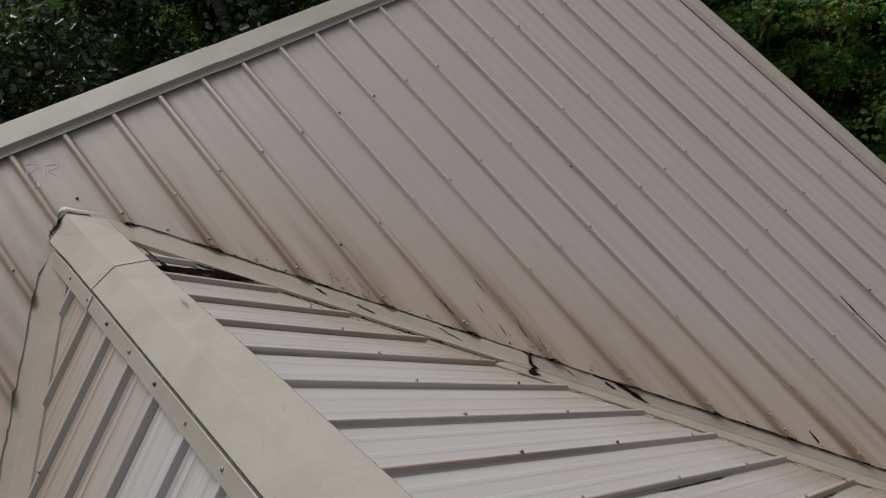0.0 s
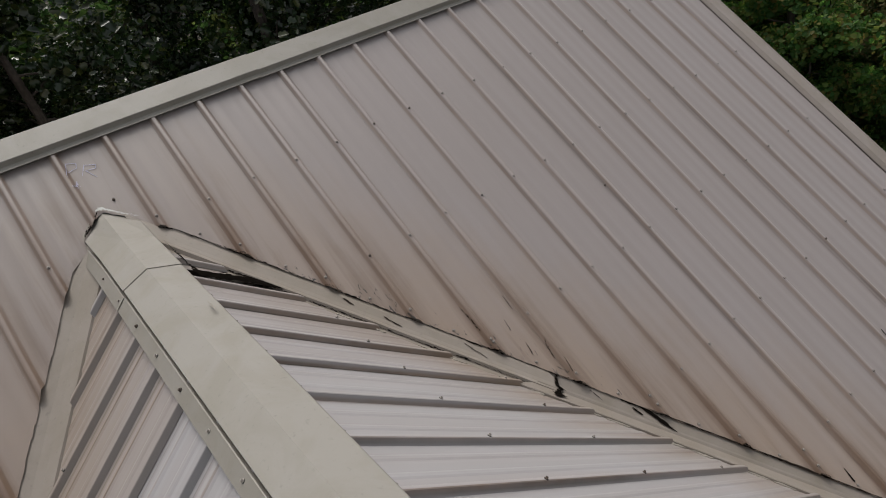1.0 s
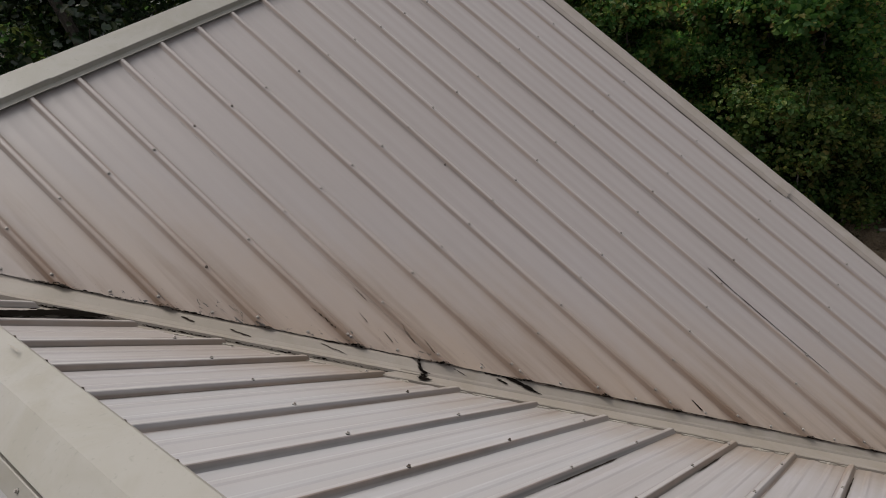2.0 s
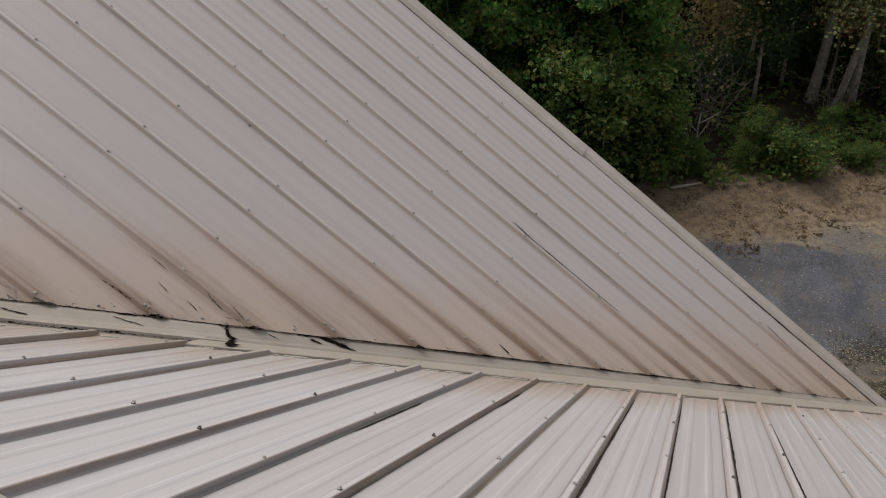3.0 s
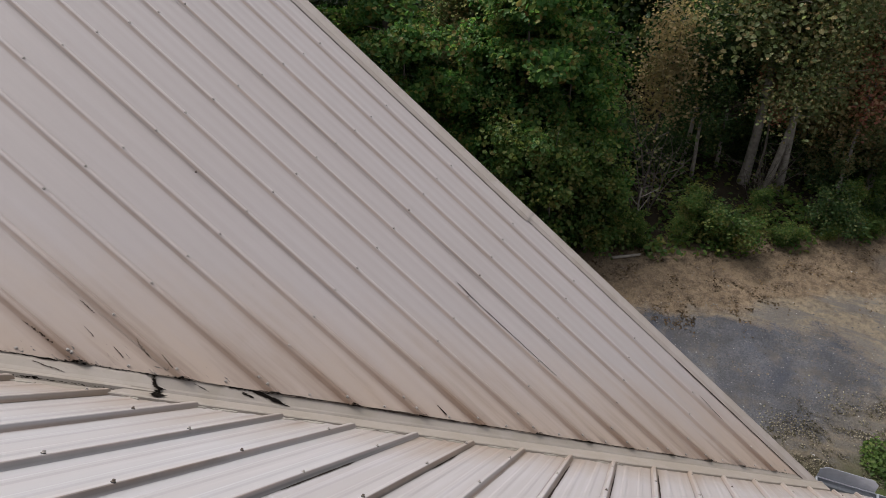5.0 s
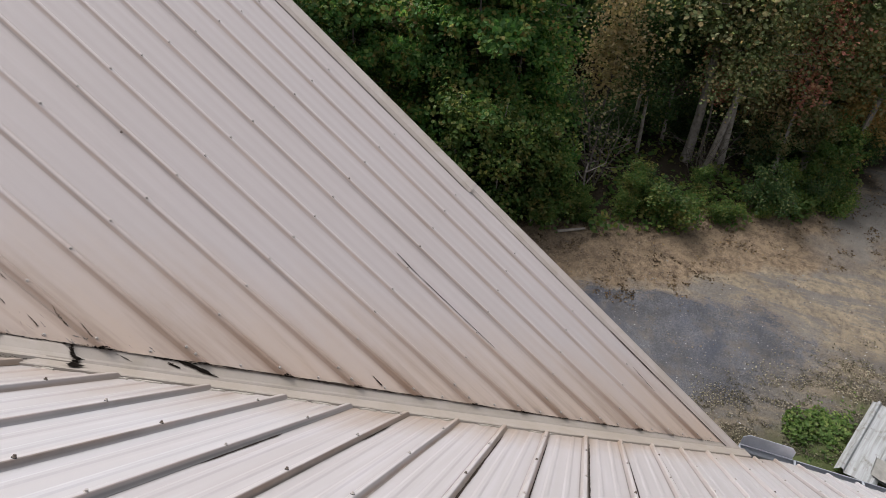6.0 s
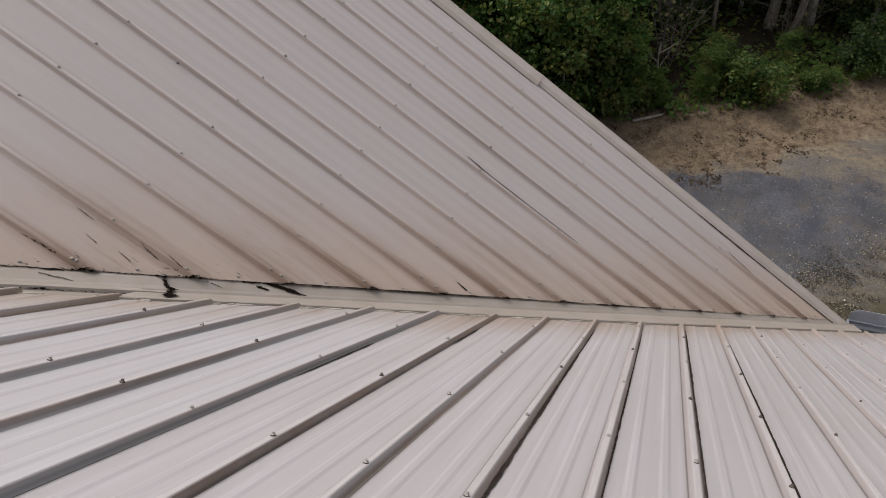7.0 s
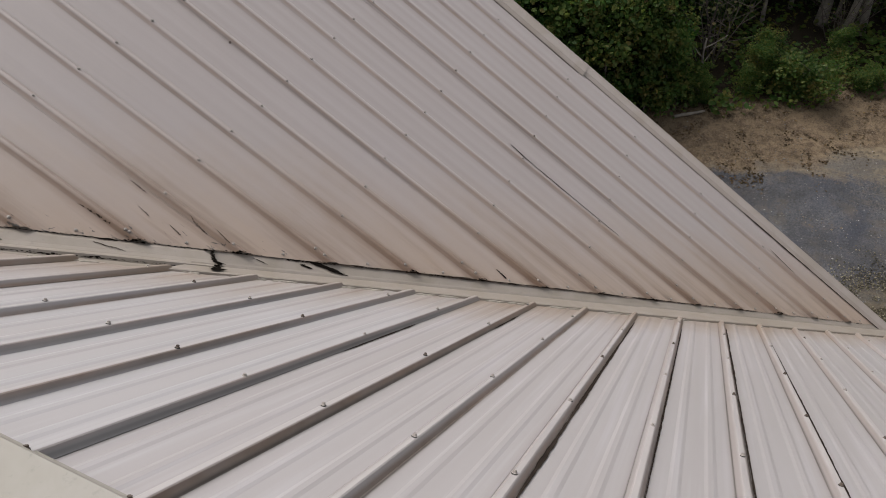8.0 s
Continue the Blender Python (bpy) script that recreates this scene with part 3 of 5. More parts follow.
while x < 4.05:
    w = dirt.uniform(0.05, 0.11)
    big = dirt.uniform(0.007, 0.014) if 0.4 < x < 1.4 else dirt.uniform(0.003, 0.009)
    splat("dirt_line", lambda u, v, h: on_main(u, main_cut(u) + v, h), [(x - 0.01, -0.003, big * 0.5), (x + w / 2, -0.001, big), (x + w + 0.01, -0.003, big * 0.4)], MAT_TAR_SHADE, main_panels[int(x / PITCH)], "", 0.002, int(x * 999), 26, 0.5, 0.4)
    x += w * dirt.uniform(0.95, 1.1 if x < 1.4 else 1.6)
# black scrapes on the lower sheets
for n, line in enumerate(([(1.334, -0.885, 0.0024), (1.334, -0.915, 0.0048), (1.331, -0.948, 0.0024)], [(1.262, -0.965, 0.0024), (1.256, -1.006, 0.0036)], [(1.277, -1.075, 0.0030), (1.268, -1.122, 0.0042)],
                          [(1.120, -0.835, 0.0024), (1.124, -0.885, 0.0054), (1.126, -0.945, 0.0036)], [(1.361, -1.10, 0.0024), (1.35, -1.14, 0.0054), (1.342, -1.185, 0.0036)], [(1.376, -1.20, 0.0030), (1.362, -1.255, 0.0042)],
                          [(2.178, -2.130, 0.0030), (2.168, -2.185, 0.0054)])):
    splat("scrape", main_rib, [(u, v, w * (1.7 if n > 5 else 1.1)) for u, v, w in line], MAT_TAR_SHADE if n in (0, 6) else MAT_DARK_MARK, main_panels[int(line[0][0] / PITCH)], "", 0.001, 40 + n, 60 if n == 8 else 30, 0.6, 0.35)
smear("scrape", lambda x, y, h: on_main(x, y, h + 0.003), [(3.016, -1.905, 0.006), (3.006, -1.985, 0.009), (3.003, -2.06, 0.003)], MAT_TAR_SHADE, main_panels[13], "long dark scrape", 0.001, 48, 0.6, 8, 0.0)
smear("scrape", lambda x, y, h: on_main(x, y, h + 0.0026), [(3.003, -2.05, 0.003), (3.002, -2.16, 0.006), (3.001, -2.33, 0.004), (3.000, -2.60, 0.003)], MAT_DARK_MARK, main_panels[13], "", 0.001, 47, 0.6, 8, 0.0)
smear("scrape", lambda x, y, h: on_main(x, y, h + 0.003), [(3.948, -3.54, 0.005), (3.930, -3.66, 0.004), (3.912, -3.81, 0.002)], MAT_DARK_MARK, main_panels[17], "", 0.001, 49, 0.6, 6, 0.0)
smear("dirt_line", lambda x, y, h: on_main(x, y, h + 0.004), [(4.083, -3.30, 0.004), (4.081, -3.42, 0.012), (4.080, -3.70, 0.012), (4.080, -4.0, 0.008), (4.080, -4.3, 0.006), (4.082, -4.5, 0.010)], MAT_DARK_MARK, main_panels[17], "dark line along the rake trim", 0.002, 50, 0.5, 8, 0.0)
# thin strips darken the rake trim's seam, its shade put into colour
smear("dirt_line", lambda x, y, h: on_main(x, y, h + 0.003), [(4.058 + wob(-0.26 * i, 2.0, 0.003), 0.40 - 0.2425 * i, 0.0045 + 0.002 * (i % 3 == 1)) for i in range(11)], MAT_DARK_MARK, main_panels[17], "dark strip for the shade in the rake trim's open seam", 0.001, 51, 0.3, 4, 0.0)
smear("dirt_line", lambda x, y, h: on_main(x, y, h + 0.003), [(4.080, -2.06, 0.003), (4.081, -2.5, 0.002), (4.080, -2.9, 0.004), (4.081, -3.3, 0.003)], MAT_DARK_MARK, main_panels[17], "", 0.001, 52, 0.3, 6, 0.0)
# dirt caught along the cut edge
smear("dirt_line", lambda x, y, h: on_main(x, y, h + 0.003), [(1.55 + 0.05 * i, main_cut(1.55 + 0.05 * i) + 0.003, dirt.choice((0.002, 0.003, 0.006, 0.009)) * (0.5 if i > 24 else 1)) for i in range(36)], MAT_DARK_MARK, main_panels[9], "dark dirt along the cut edge", 0.001, 53, 0.6, 4, 0.0)
# tar caught at the feet of the ribs
for i in (2, 3, 5, 6, 8, 9, 11, 12, 15):
    x = i * PITCH + dirt.uniform(-0.03, 0.02)
    k = dirt.uniform(0.5, 1.5)
    splat("tar_patch", main_rib, [(x - 0.05 * k, main_cut(x - 0.05 * k) + 0.002, 0.003), (x, main_cut(x) + 0.003, 0.008 * k), (x + 0.05 * k, main_cut(x + 0.05 * k) + 0.002, 0.003)], MAT_TAR_SHADE, main_panels[i], "", 0.001, 500 + i, 30, 0.5, 0.3)
# tar along the top of the wing beside the ridge cap
splat("tar_patch", lambda x, y, h: on_wing(x, y, h + RIB + 0.002), [(0.196, -0.06, 0.004), (0.196, -0.18, 0.006), (0.195, -0.28, 0.014), (0.196, -0.36, 0.010), (0.197, -0.45, 0.018), (0.198, -0.53, 0.005)], MAT_TAR_SHADE, cap_a, "black tar along the cap's edge", 0.002, 9, 120, 0.5, 0.35)
splat("tar_patch", wing_flat, [(0.190, -0.45, 0.050), (0.26, -0.432, 0.056), (0.37, -0.425, 0.062), (0.45, -0.422, 0.080), (0.55, -0.440, 0.034)], MAT_TAR_SHADE, cap_a, "long black tar smear", 0.006, 10, 320, 0.42, 0.33)
splat("tar_patch", wing_flat, [(0.48, -0.42, 0.010), (0.55, -0.455, 0.018), (0.60, -0.50, 0.016), (0.66, -0.57, 0.006)], MAT_TAR_SHADE, cap_a, "", 0.002, 11, 60)
splat("tar_patch", wing_flat, [(0.25, -0.36, 0.004), (0.33, -0.35, 0.006), (0.42, -0.345, 0.003)], MAT_TAR_SHADE, cap_a, "", 0.002, 17, 30)
# dark streaks along the lower side of some ribs of the wing
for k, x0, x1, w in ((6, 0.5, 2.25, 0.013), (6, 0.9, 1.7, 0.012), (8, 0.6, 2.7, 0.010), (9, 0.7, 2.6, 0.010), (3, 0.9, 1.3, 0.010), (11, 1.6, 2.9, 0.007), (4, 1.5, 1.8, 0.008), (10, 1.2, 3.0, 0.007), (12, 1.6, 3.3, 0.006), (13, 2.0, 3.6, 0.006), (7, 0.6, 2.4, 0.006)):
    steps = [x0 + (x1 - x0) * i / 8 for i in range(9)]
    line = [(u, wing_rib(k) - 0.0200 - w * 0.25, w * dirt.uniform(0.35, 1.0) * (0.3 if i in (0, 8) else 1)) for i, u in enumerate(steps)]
    smear("mould_streak", lambda u, v, h: on_wing(u, v, h + 0.002), line, MAT_DARK_MARK, wing_panels[1, k], "black streak along a wing rib", 0.0008, 700 + k, 0.35, 14, 0.0005)
# torn caulk where the cap meets the main slope
splat("caulk", lambda x, y, h: on_main(x, y, h + 0.006), [(0.030, 0.136, 0.006), (0.052, 0.140, 0.012), (0.085, 0.112, 0.007), (0.125, 0.082, 0.007), (0.168, 0.050, 0.005)], MAT_WHITE, cap_a, "white caulk bead", 0.003, 12, 70, 0.5, 0.3)
splat("caulk", lambda x, y, h: on_main(x, y, h + 0.008), [(-0.070, 0.045, 0.006), (-0.058, 0.064, 0.010), (-0.01, 0.106, 0.005)], MAT_SEAL, cap_a, "torn grey caulk", 0.003, 18, 30)
splat("tar_patch", lambda x, y, h: on_main(x, y, h + 0.005), [(-0.062, 0.060, 0.006), (-0.035, 0.078, 0.012), (0.0, 0.104, 0.012), (0.045, 0.138, 0.005)], MAT_TAR_SHADE, cap_a, "torn dark sealant", 0.002, 13, 50)
splat("caulk", lambda x, y, h: on_wing(x, y, h + RIB + 0.0275), [(0.110, -0.89, 0.005), (0.113, -0.935, 0.010), (0.108, -0.97, 0.005)], MAT_SEAL, cap_b, "white caulk smudge", 0.001, 15, 24, 0.5, 0.25)
# cream sealant crumbs at the sheet ends
for n in range(30):
    y = -0.65 - n * 0.085
    x = wing_end(y, 1) - 0.010
    if n % 3 != 2:
        smear("sealant", lambda u, v, h: on_wing(u, v, h + 0.001), [(x, y, 0.008), (wing_end(y - 0.03, 1) - 0.006, y - 0.03, 0.018), (wing_end(y - 0.07, 1) - 0.010, y - 0.07, 0.010)], MAT_SEAL, valley_east, "", 0.004, 300 + n, 0.5)
# chalked letters P R
for n, line in enumerate(([(0.028, 0.368, 0.006), (0.005, 0.300, 0.004)], [(0.026, 0.365, 0.005), (0.065, 0.353, 0.005), (0.058, 0.332, 0.004), (0.014, 0.326, 0.004)],
                          [(0.091, 0.336, 0.006), (0.061, 0.292, 0.004)], [(0.088, 0.332, 0.005), (0.133, 0.318, 0.005), (0.124, 0.303, 0.004), (0.083, 0.309, 0.004), (0.112, 0.266, 0.005)])):
    smear("chalk_letter", chalk_on, [(u, v, w * 0.7) for u, v, w in line], MAT_CHALK, main_panels[0], "blue-white chalk letter P" if n < 2 else "blue-white chalk letter R", 0.0004, 60 + n, 0.6, 6, 0.0003)
splat("chalk_mark", chalk_on, [(0.0, 0.254, 0.006), (0.02, 0.262, 0.014), (0.030, 0.280, 0.008)], MAT_CHALK, main_panels[0], "white chalk smudge", 0.0004, 70, 16)

# ---------------------------------------------------------------- walls
bm = bmesh.new()
box(bm, (-4.0, -4.3, 0), (3.95, 5.4, 2.62))
part("wall", bm, MAT_WALL, house)
bm = bmesh.new()
box(bm, (-3.95, -7.9, 0), (3.94, -4.31, 2.62))
part("wall", bm, MAT_WALL, house)
bm = bmesh.new()
tri = [bm.verts.new(v) for v in ((3.94, -4.3, 2.62), (3.94, 5.4, 2.62), (3.94, RIDGE_Y, BASE + 0.25), (3.74, -4.3, 2.62), (3.74, 5.4, 2.62), (3.74, RIDGE_Y, BASE + 0.25))]
for f in ((0, 1, 2), (5, 4, 3), (0, 3, 4, 1), (1, 4, 5, 2), (2, 5, 3, 0)):
    bm.faces.new([tri[i] for i in f])
part("gable", bm, MAT_WALL, house)

# gutter along the wing's east eave
EZ = on_wing(EAVE_X, -5).z
rows = []
for y in (-4.63, -5.5, -6.5, -8.0):
    rows.append([Vector((EAVE_X + dx, y, EZ + dz)) for dx, dz in ((-0.035, 0.0), (-0.035, -0.09), (0.025, -0.09), (0.044, -0.05), (0.050, -0.012), (0.046, -0.003), (0.041, -0.006))])
gutter = part("gutter", grid_mesh(rows), MAT_ALU, house, "grey aluminium eave gutter")
bm = bmesh.new()
box(bm, (EAVE_X - 0.035, -4.635, EZ - 0.10), (EAVE_X + 0.046, -4.625, EZ - 0.006))
part("gutter_end", bm, MAT_ALU, gutter)
for y in (-5.08, -5.62, -6.2, -6.8):
    bm = bmesh.new()
    box(bm, (EAVE_X - 0.03, y - 0.009, EZ - 0.012), (EAVE_X + 0.047, y + 0.009, EZ - 0.004))
    part("gutter_hanger", bm, MAT_ALU, gutter, "white painted gutter hanger")
# splash guard standing on the gutter's outer lip
bm = bmesh.new()
out = [(-4.63, -0.03), (-4.63, 0.085), (-4.675, 0.125), (-5.02, 0.125), (-5.06, 0.085), (-5.06, -0.03)]
a = [bm.verts.new((EAVE_X + 0.049 + 0.02 * z, y, EZ + z)) for y, z in out]
b = [bm.verts.new((EAVE_X + 0.0515 + 0.02 * z, y, EZ + z)) for y, z in out]
bm.faces.new(a)
bm.faces.new(b[::-1])
for i in range(len(a)):
    bm.faces.new((a[i - 1], a[i], b[i], b[i - 1]))
bmesh.ops.recalc_face_normals(bm, faces=bm.faces)
part("splash_guard", bm, MAT_GALV, gutter, "silver sheet-metal splash guard")

def gable_wall(corners, depth):
    bm = bmesh.new()
    near = [bm.verts.new(v) for v in corners]
    back = [bm.verts.new(Vector(v) + depth) for v in corners]
    bm.faces.new(near)
    bm.faces.new(list(reversed(back)))
    for i in range(3):
        bm.faces.new((near[i - 1], back[i - 1], back[i], near[i]))
    bmesh.ops.recalc_face_normals(bm, faces=bm.faces)
    return part("gable", bm, MAT_WALL, house)


gable_wall([(-4.0, -4.3, 2.62), (-4.0, 5.4, 2.62), (-4.0, RIDGE_Y, BASE + 0.25)], Vector((0.2, 0, 0)))
gable_wall([(-3.94, -7.9, 2.63), (3.93, -7.9, 2.63), (APEX_X, -7.9, APEX_Z - 0.08)], Vector((0, 0.2, 0)))

# ---------------------------------------------------------------- ground
EDGE_P, EDGE_T, EDGE_N = Vector((10.95, -1.58)), Vector((0.501, -0.865)), Vector((0.865, 0.501))


def bank(x, y):
    q = Vector((x, y)) - EDGE_P
    d = q.dot(EDGE_N)
    s = q.dot(EDGE_T)
    k = min(1.0, max(0.0, (d + 1.95) / 2.0))
    k = k * k * (3 - 2 * k)
    fade = min(1.0, max(0.0, (8.5 - s) / 3.0))
    return k * 0.14 * fade + 0.05 * noise.noise((x * 0.6, y * 0.6, 1.0)) + 0.02 * noise.noise((x * 2.5, y * 2.5, 3.0))


BEND_P, BEND_N = Vector((13.7, -7.1)), Vector((0.48, 0.877))


def spread(lo, hi, step, far):
    mid = list(np.arange(lo, hi + 1e-6, step))
    out, d = [], step
    while mid[0] - sum(out) > -far:
        d *= 1.45
        out.append(d)
    left = list(np.cumsum(out))
    return [mid[0] - v for v in reversed(left)] + mid + [mid[-1] + v for v in left]


gx, gy = spread(3.0, 24.0, 0.2, 1500), spread(-13.0, 5.0, 0.2, 1500)


def ground_material():
    m = Mat("gravel_dirt_ground")
    p = m.place()
    warp = m.node("ShaderNodeTexNoise")
    warp.inputs["Scale"].default_value, warp.inputs["Detail"].default_value = 1.1, 5
    m.put(p, warp.inputs["Vector"])
    shift = m.node("ShaderNodeVectorMath", operation="MULTIPLY_ADD")
    m.put(warp.outputs["Color"], shift.inputs[0])
    shift.inputs[1].default_value = (1.6, 1.6, 0)
    m.put(p, shift.inputs[2])
    q = m.node("ShaderNodeVectorMath", operation="SUBTRACT")
    m.put(shift.outputs[0], q.inputs[0])
    q.inputs[1].default_value = (EDGE_P.x + 0.8, EDGE_P.y + 0.8, 0)
    d = m.dot(q.outputs[0], (EDGE_N.x, EDGE_N.y, 0))
    s = m.dot(q.outputs[0], (EDGE_T.x, EDGE_T.y, 0))
    fine, mid, big = m.noise(p, 38, 6, 0.75), m.noise(p, 7, 6, 0.72), m.noise(p, 1.4, 5, 0.6)
    rut = m.noise(m.coords((2.2, 0.55, 1), (0, 0, radians(-40))), 1.15, 7, 0.72, 0.5)
    clods = m.node("ShaderNodeTexVoronoi")
    clods.inputs["Scale"].default_value = 16
    m.put(p, clods.inputs["Vector"])
    clod = m.calc("MULTIPLY", m.ramp(clods.outputs["Distance"], (0.10, 1.0), (0.28, 0.0)), m.ramp(mid, (0.48, 0.0), (0.62, 1.0)))
    dirt = m.mix(m.ramp(mid, (0.36, 0.0), (0.66, 1.0)), (0.34, 0.275, 0.195), (0.155, 0.130, 0.104))
    dirt = m.mix(m.ramp(rut, (0.46, 0.0), (0.56, 0.85)), dirt, m.mix(fine, (0.10, 0.095, 0.095), (0.22, 0.205, 0.19)))
    dirt = m.mix(m.ramp(fine, (0.54, 0.0), (0.72, 0.6)), dirt, (0.32, 0.27, 0.205))
    tan = m.mix(m.ramp(mid, (0.44, 0.0), (0.60, 1.0)), (0.235, 0.172, 0.112), (0.118, 0.084, 0.057))
    tan = m.mix(m.ramp(fine, (0.47, 0.0), (0.70, 0.8)), tan, (0.33, 0.26, 0.185))
    gravel = m.mix(m.ramp(fine, (0.35, 0.0), (0.68, 1.0)), (0.066, 0.069, 0.080), (0.205, 0.205, 0.222))
    gravel = m.mix(m.ramp(m.noise(p, 1.9, 6, 0.72), (0.50, 0.0), (0.62, 0.7)), gravel, m.mix(mid, (0.21, 0.185, 0.155), (0.12, 0.105, 0.09)))
    gravel = m.mix(m.ramp(m.noise(p, 0.8, 6, 0.7), (0.44, 0.0), (0.58, 0.65)), gravel, m.mix(fine, (0.040, 0.041, 0.050), (0.115, 0.113, 0.125)))
    gravel = m.mix(m.ramp(m.noise(m.coords((0.8, 1.5, 1), (0, 0, radians(25))), 0.75, 5, 0.65, 0.4), (0.52, 0.0), (0.64, 0.65)), gravel, m.mix(fine, (0.036, 0.042, 0.064), (0.110, 0.118, 0.152)))
    # worn pad of gravel
    ex = m.calc("DIVIDE", m.calc("SUBTRACT", s, 0.4), 3.7)
    ey = m.calc("DIVIDE", m.calc("ADD", d, 3.45), 1.6)
    r2 = m.calc("ADD", m.calc("MULTIPLY", ex, ex), m.calc("MULTIPLY", ey, ey))
    ragged = m.calc("ADD", m.calc("MULTIPLY", m.calc("SUBTRACT", mid, 0.5), 1.6), m.calc("ADD", m.calc("MULTIPLY", m.calc("SUBTRACT", fine, 0.5), 0.8), m.calc("MULTIPLY", m.calc("SUBTRACT", rut, 0.5), 2.2)))
    color = m.mix(m.ramp(m.calc("ADD", r2, ragged), (0.55, 1.0), (1.15, 0.0)), dirt, gravel)
    # beyond the bend the wood draws back from the track
    bend = m.calc("SUBTRACT", m.dot(q.outputs[0], (BEND_N.x, BEND_N.y, 0)), (BEND_P - EDGE_P).dot(BEND_N))
    # bare bank
    on_bank = m.calc("MULTIPLY", m.ramp(m.calc("ADD", m.calc("MULTIPLY", m.calc("ADD", d, 2.4), 0.5), m.calc("MULTIPLY", m.calc("SUBTRACT", mid, 0.5), 0.25)), (0.20, 0.0), (0.34, 1.0)), m.ramp(m.calc("DIVIDE", s, 10.0), (0.62, 1.0), (0.85, 0.0)))
    color = m.mix(on_bank, color, tan)
    color = m.mix(m.calc("MULTIPLY", clod, 0.8), color, (0.065, 0.050, 0.038))
    # track that leaves through the trees
    road = m.calc("MULTIPLY", m.ramp(m.calc("DIVIDE", s, 20.0), (0.26, 0.0), (0.33, 1.0)), m.ramp(m.calc("ADD", m.calc("MULTIPLY", bend, 0.25), 0.5), (0.10, 0.0), (0.22, 1.0), (0.38, 1.0), (0.46, 0.0)))
    color = m.mix(m.calc("MULTIPLY", road, 0.8), color, m.mix(mid, (0.165, 0.158, 0.152), (0.27, 0.25, 0.228)))
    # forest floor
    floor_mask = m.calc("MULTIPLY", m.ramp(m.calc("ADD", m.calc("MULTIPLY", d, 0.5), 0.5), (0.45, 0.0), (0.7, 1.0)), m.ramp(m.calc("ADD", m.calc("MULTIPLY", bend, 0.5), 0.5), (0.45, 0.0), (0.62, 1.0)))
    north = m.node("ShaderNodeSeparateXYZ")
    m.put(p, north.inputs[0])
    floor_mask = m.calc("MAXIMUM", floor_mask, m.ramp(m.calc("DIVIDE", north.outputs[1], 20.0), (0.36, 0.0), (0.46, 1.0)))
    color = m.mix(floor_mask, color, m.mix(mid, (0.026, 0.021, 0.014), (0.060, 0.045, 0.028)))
    # grass by the house
    sep = m.node("ShaderNodeSeparateXYZ")
    m.put(shift.outputs[0], sep.inputs[0])
    lawn = m.dot(shift.outputs[0], (0.8, 0.6, 0.0))
    turf = m.calc("MULTIPLY", m.ramp(m.calc("DIVIDE", m.calc("SUBTRACT", lawn, 1.1), 4.0), (0.50, 1.0), (0.62, 0.0)), m.ramp(m.calc("DIVIDE", m.calc("MULTIPLY", sep.outputs[1], -1.0), 20.0), (0.23, 0.0), (0.27, 1.0)))
    rim = m.ramp(m.calc("ADD", m.calc("DIVIDE", m.calc("SUBTRACT", lawn, 1.1), 4.0), m.calc("MULTIPLY", m.calc("SUBTRACT", mid, 0.5), 0.7)), (0.5, 0.9), (0.85, 0.0))
    color = m.mix(m.calc("MULTIPLY", rim, m.ramp(m.calc("DIVIDE", m.calc("MULTIPLY", sep.outputs[1], -1.0), 20.0), (0.19, 0.0), (0.24, 0.8))), color, m.mix(fine, (0.045, 0.040, 0.028), (0.15, 0.13, 0.10)))
    color = m.mix(turf, color, m.mix(mid, (0.05, 0.085, 0.02), (0.10, 0.10, 0.045)))
    m.bump(m.calc("ADD", m.calc("MULTIPLY", fine, 0.7), m.calc("ADD", m.calc("MULTIPLY", mid, 1.6), m.calc("MULTIPLY", rut, 1.0))), 1.0, 0.05)
    color = m.mix(1.0, color, m.mix(m.ramp(big, (0.35, 0.0), (0.65, 1.0)), (0.82, 0.81, 0.80), (0.62, 0.61, 0.60)), "MULTIPLY")
    return m.done(color, 0.92, 0.0, 0.2)


me = bpy.data.meshes.new("ground")
verts = [(x, y, bank(x, y) if abs(x) < 60 and abs(y) < 60 else 0.3) for y in gy for x in gx]
w = len(gx)
faces = [(j * w + i, j * w + i + 1, (j + 1) * w + i + 1, (j + 1) * w + i) for j in range(len(gy) - 1) for i in range(w - 1)]
me.from_pydata(verts, [], faces)
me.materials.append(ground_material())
for poly in me.polygons:
    poly.use_smooth = True
tagged(new("ground", me), "bare tan dirt and dark gravel yard with grass patches", "ground", kind="structure")


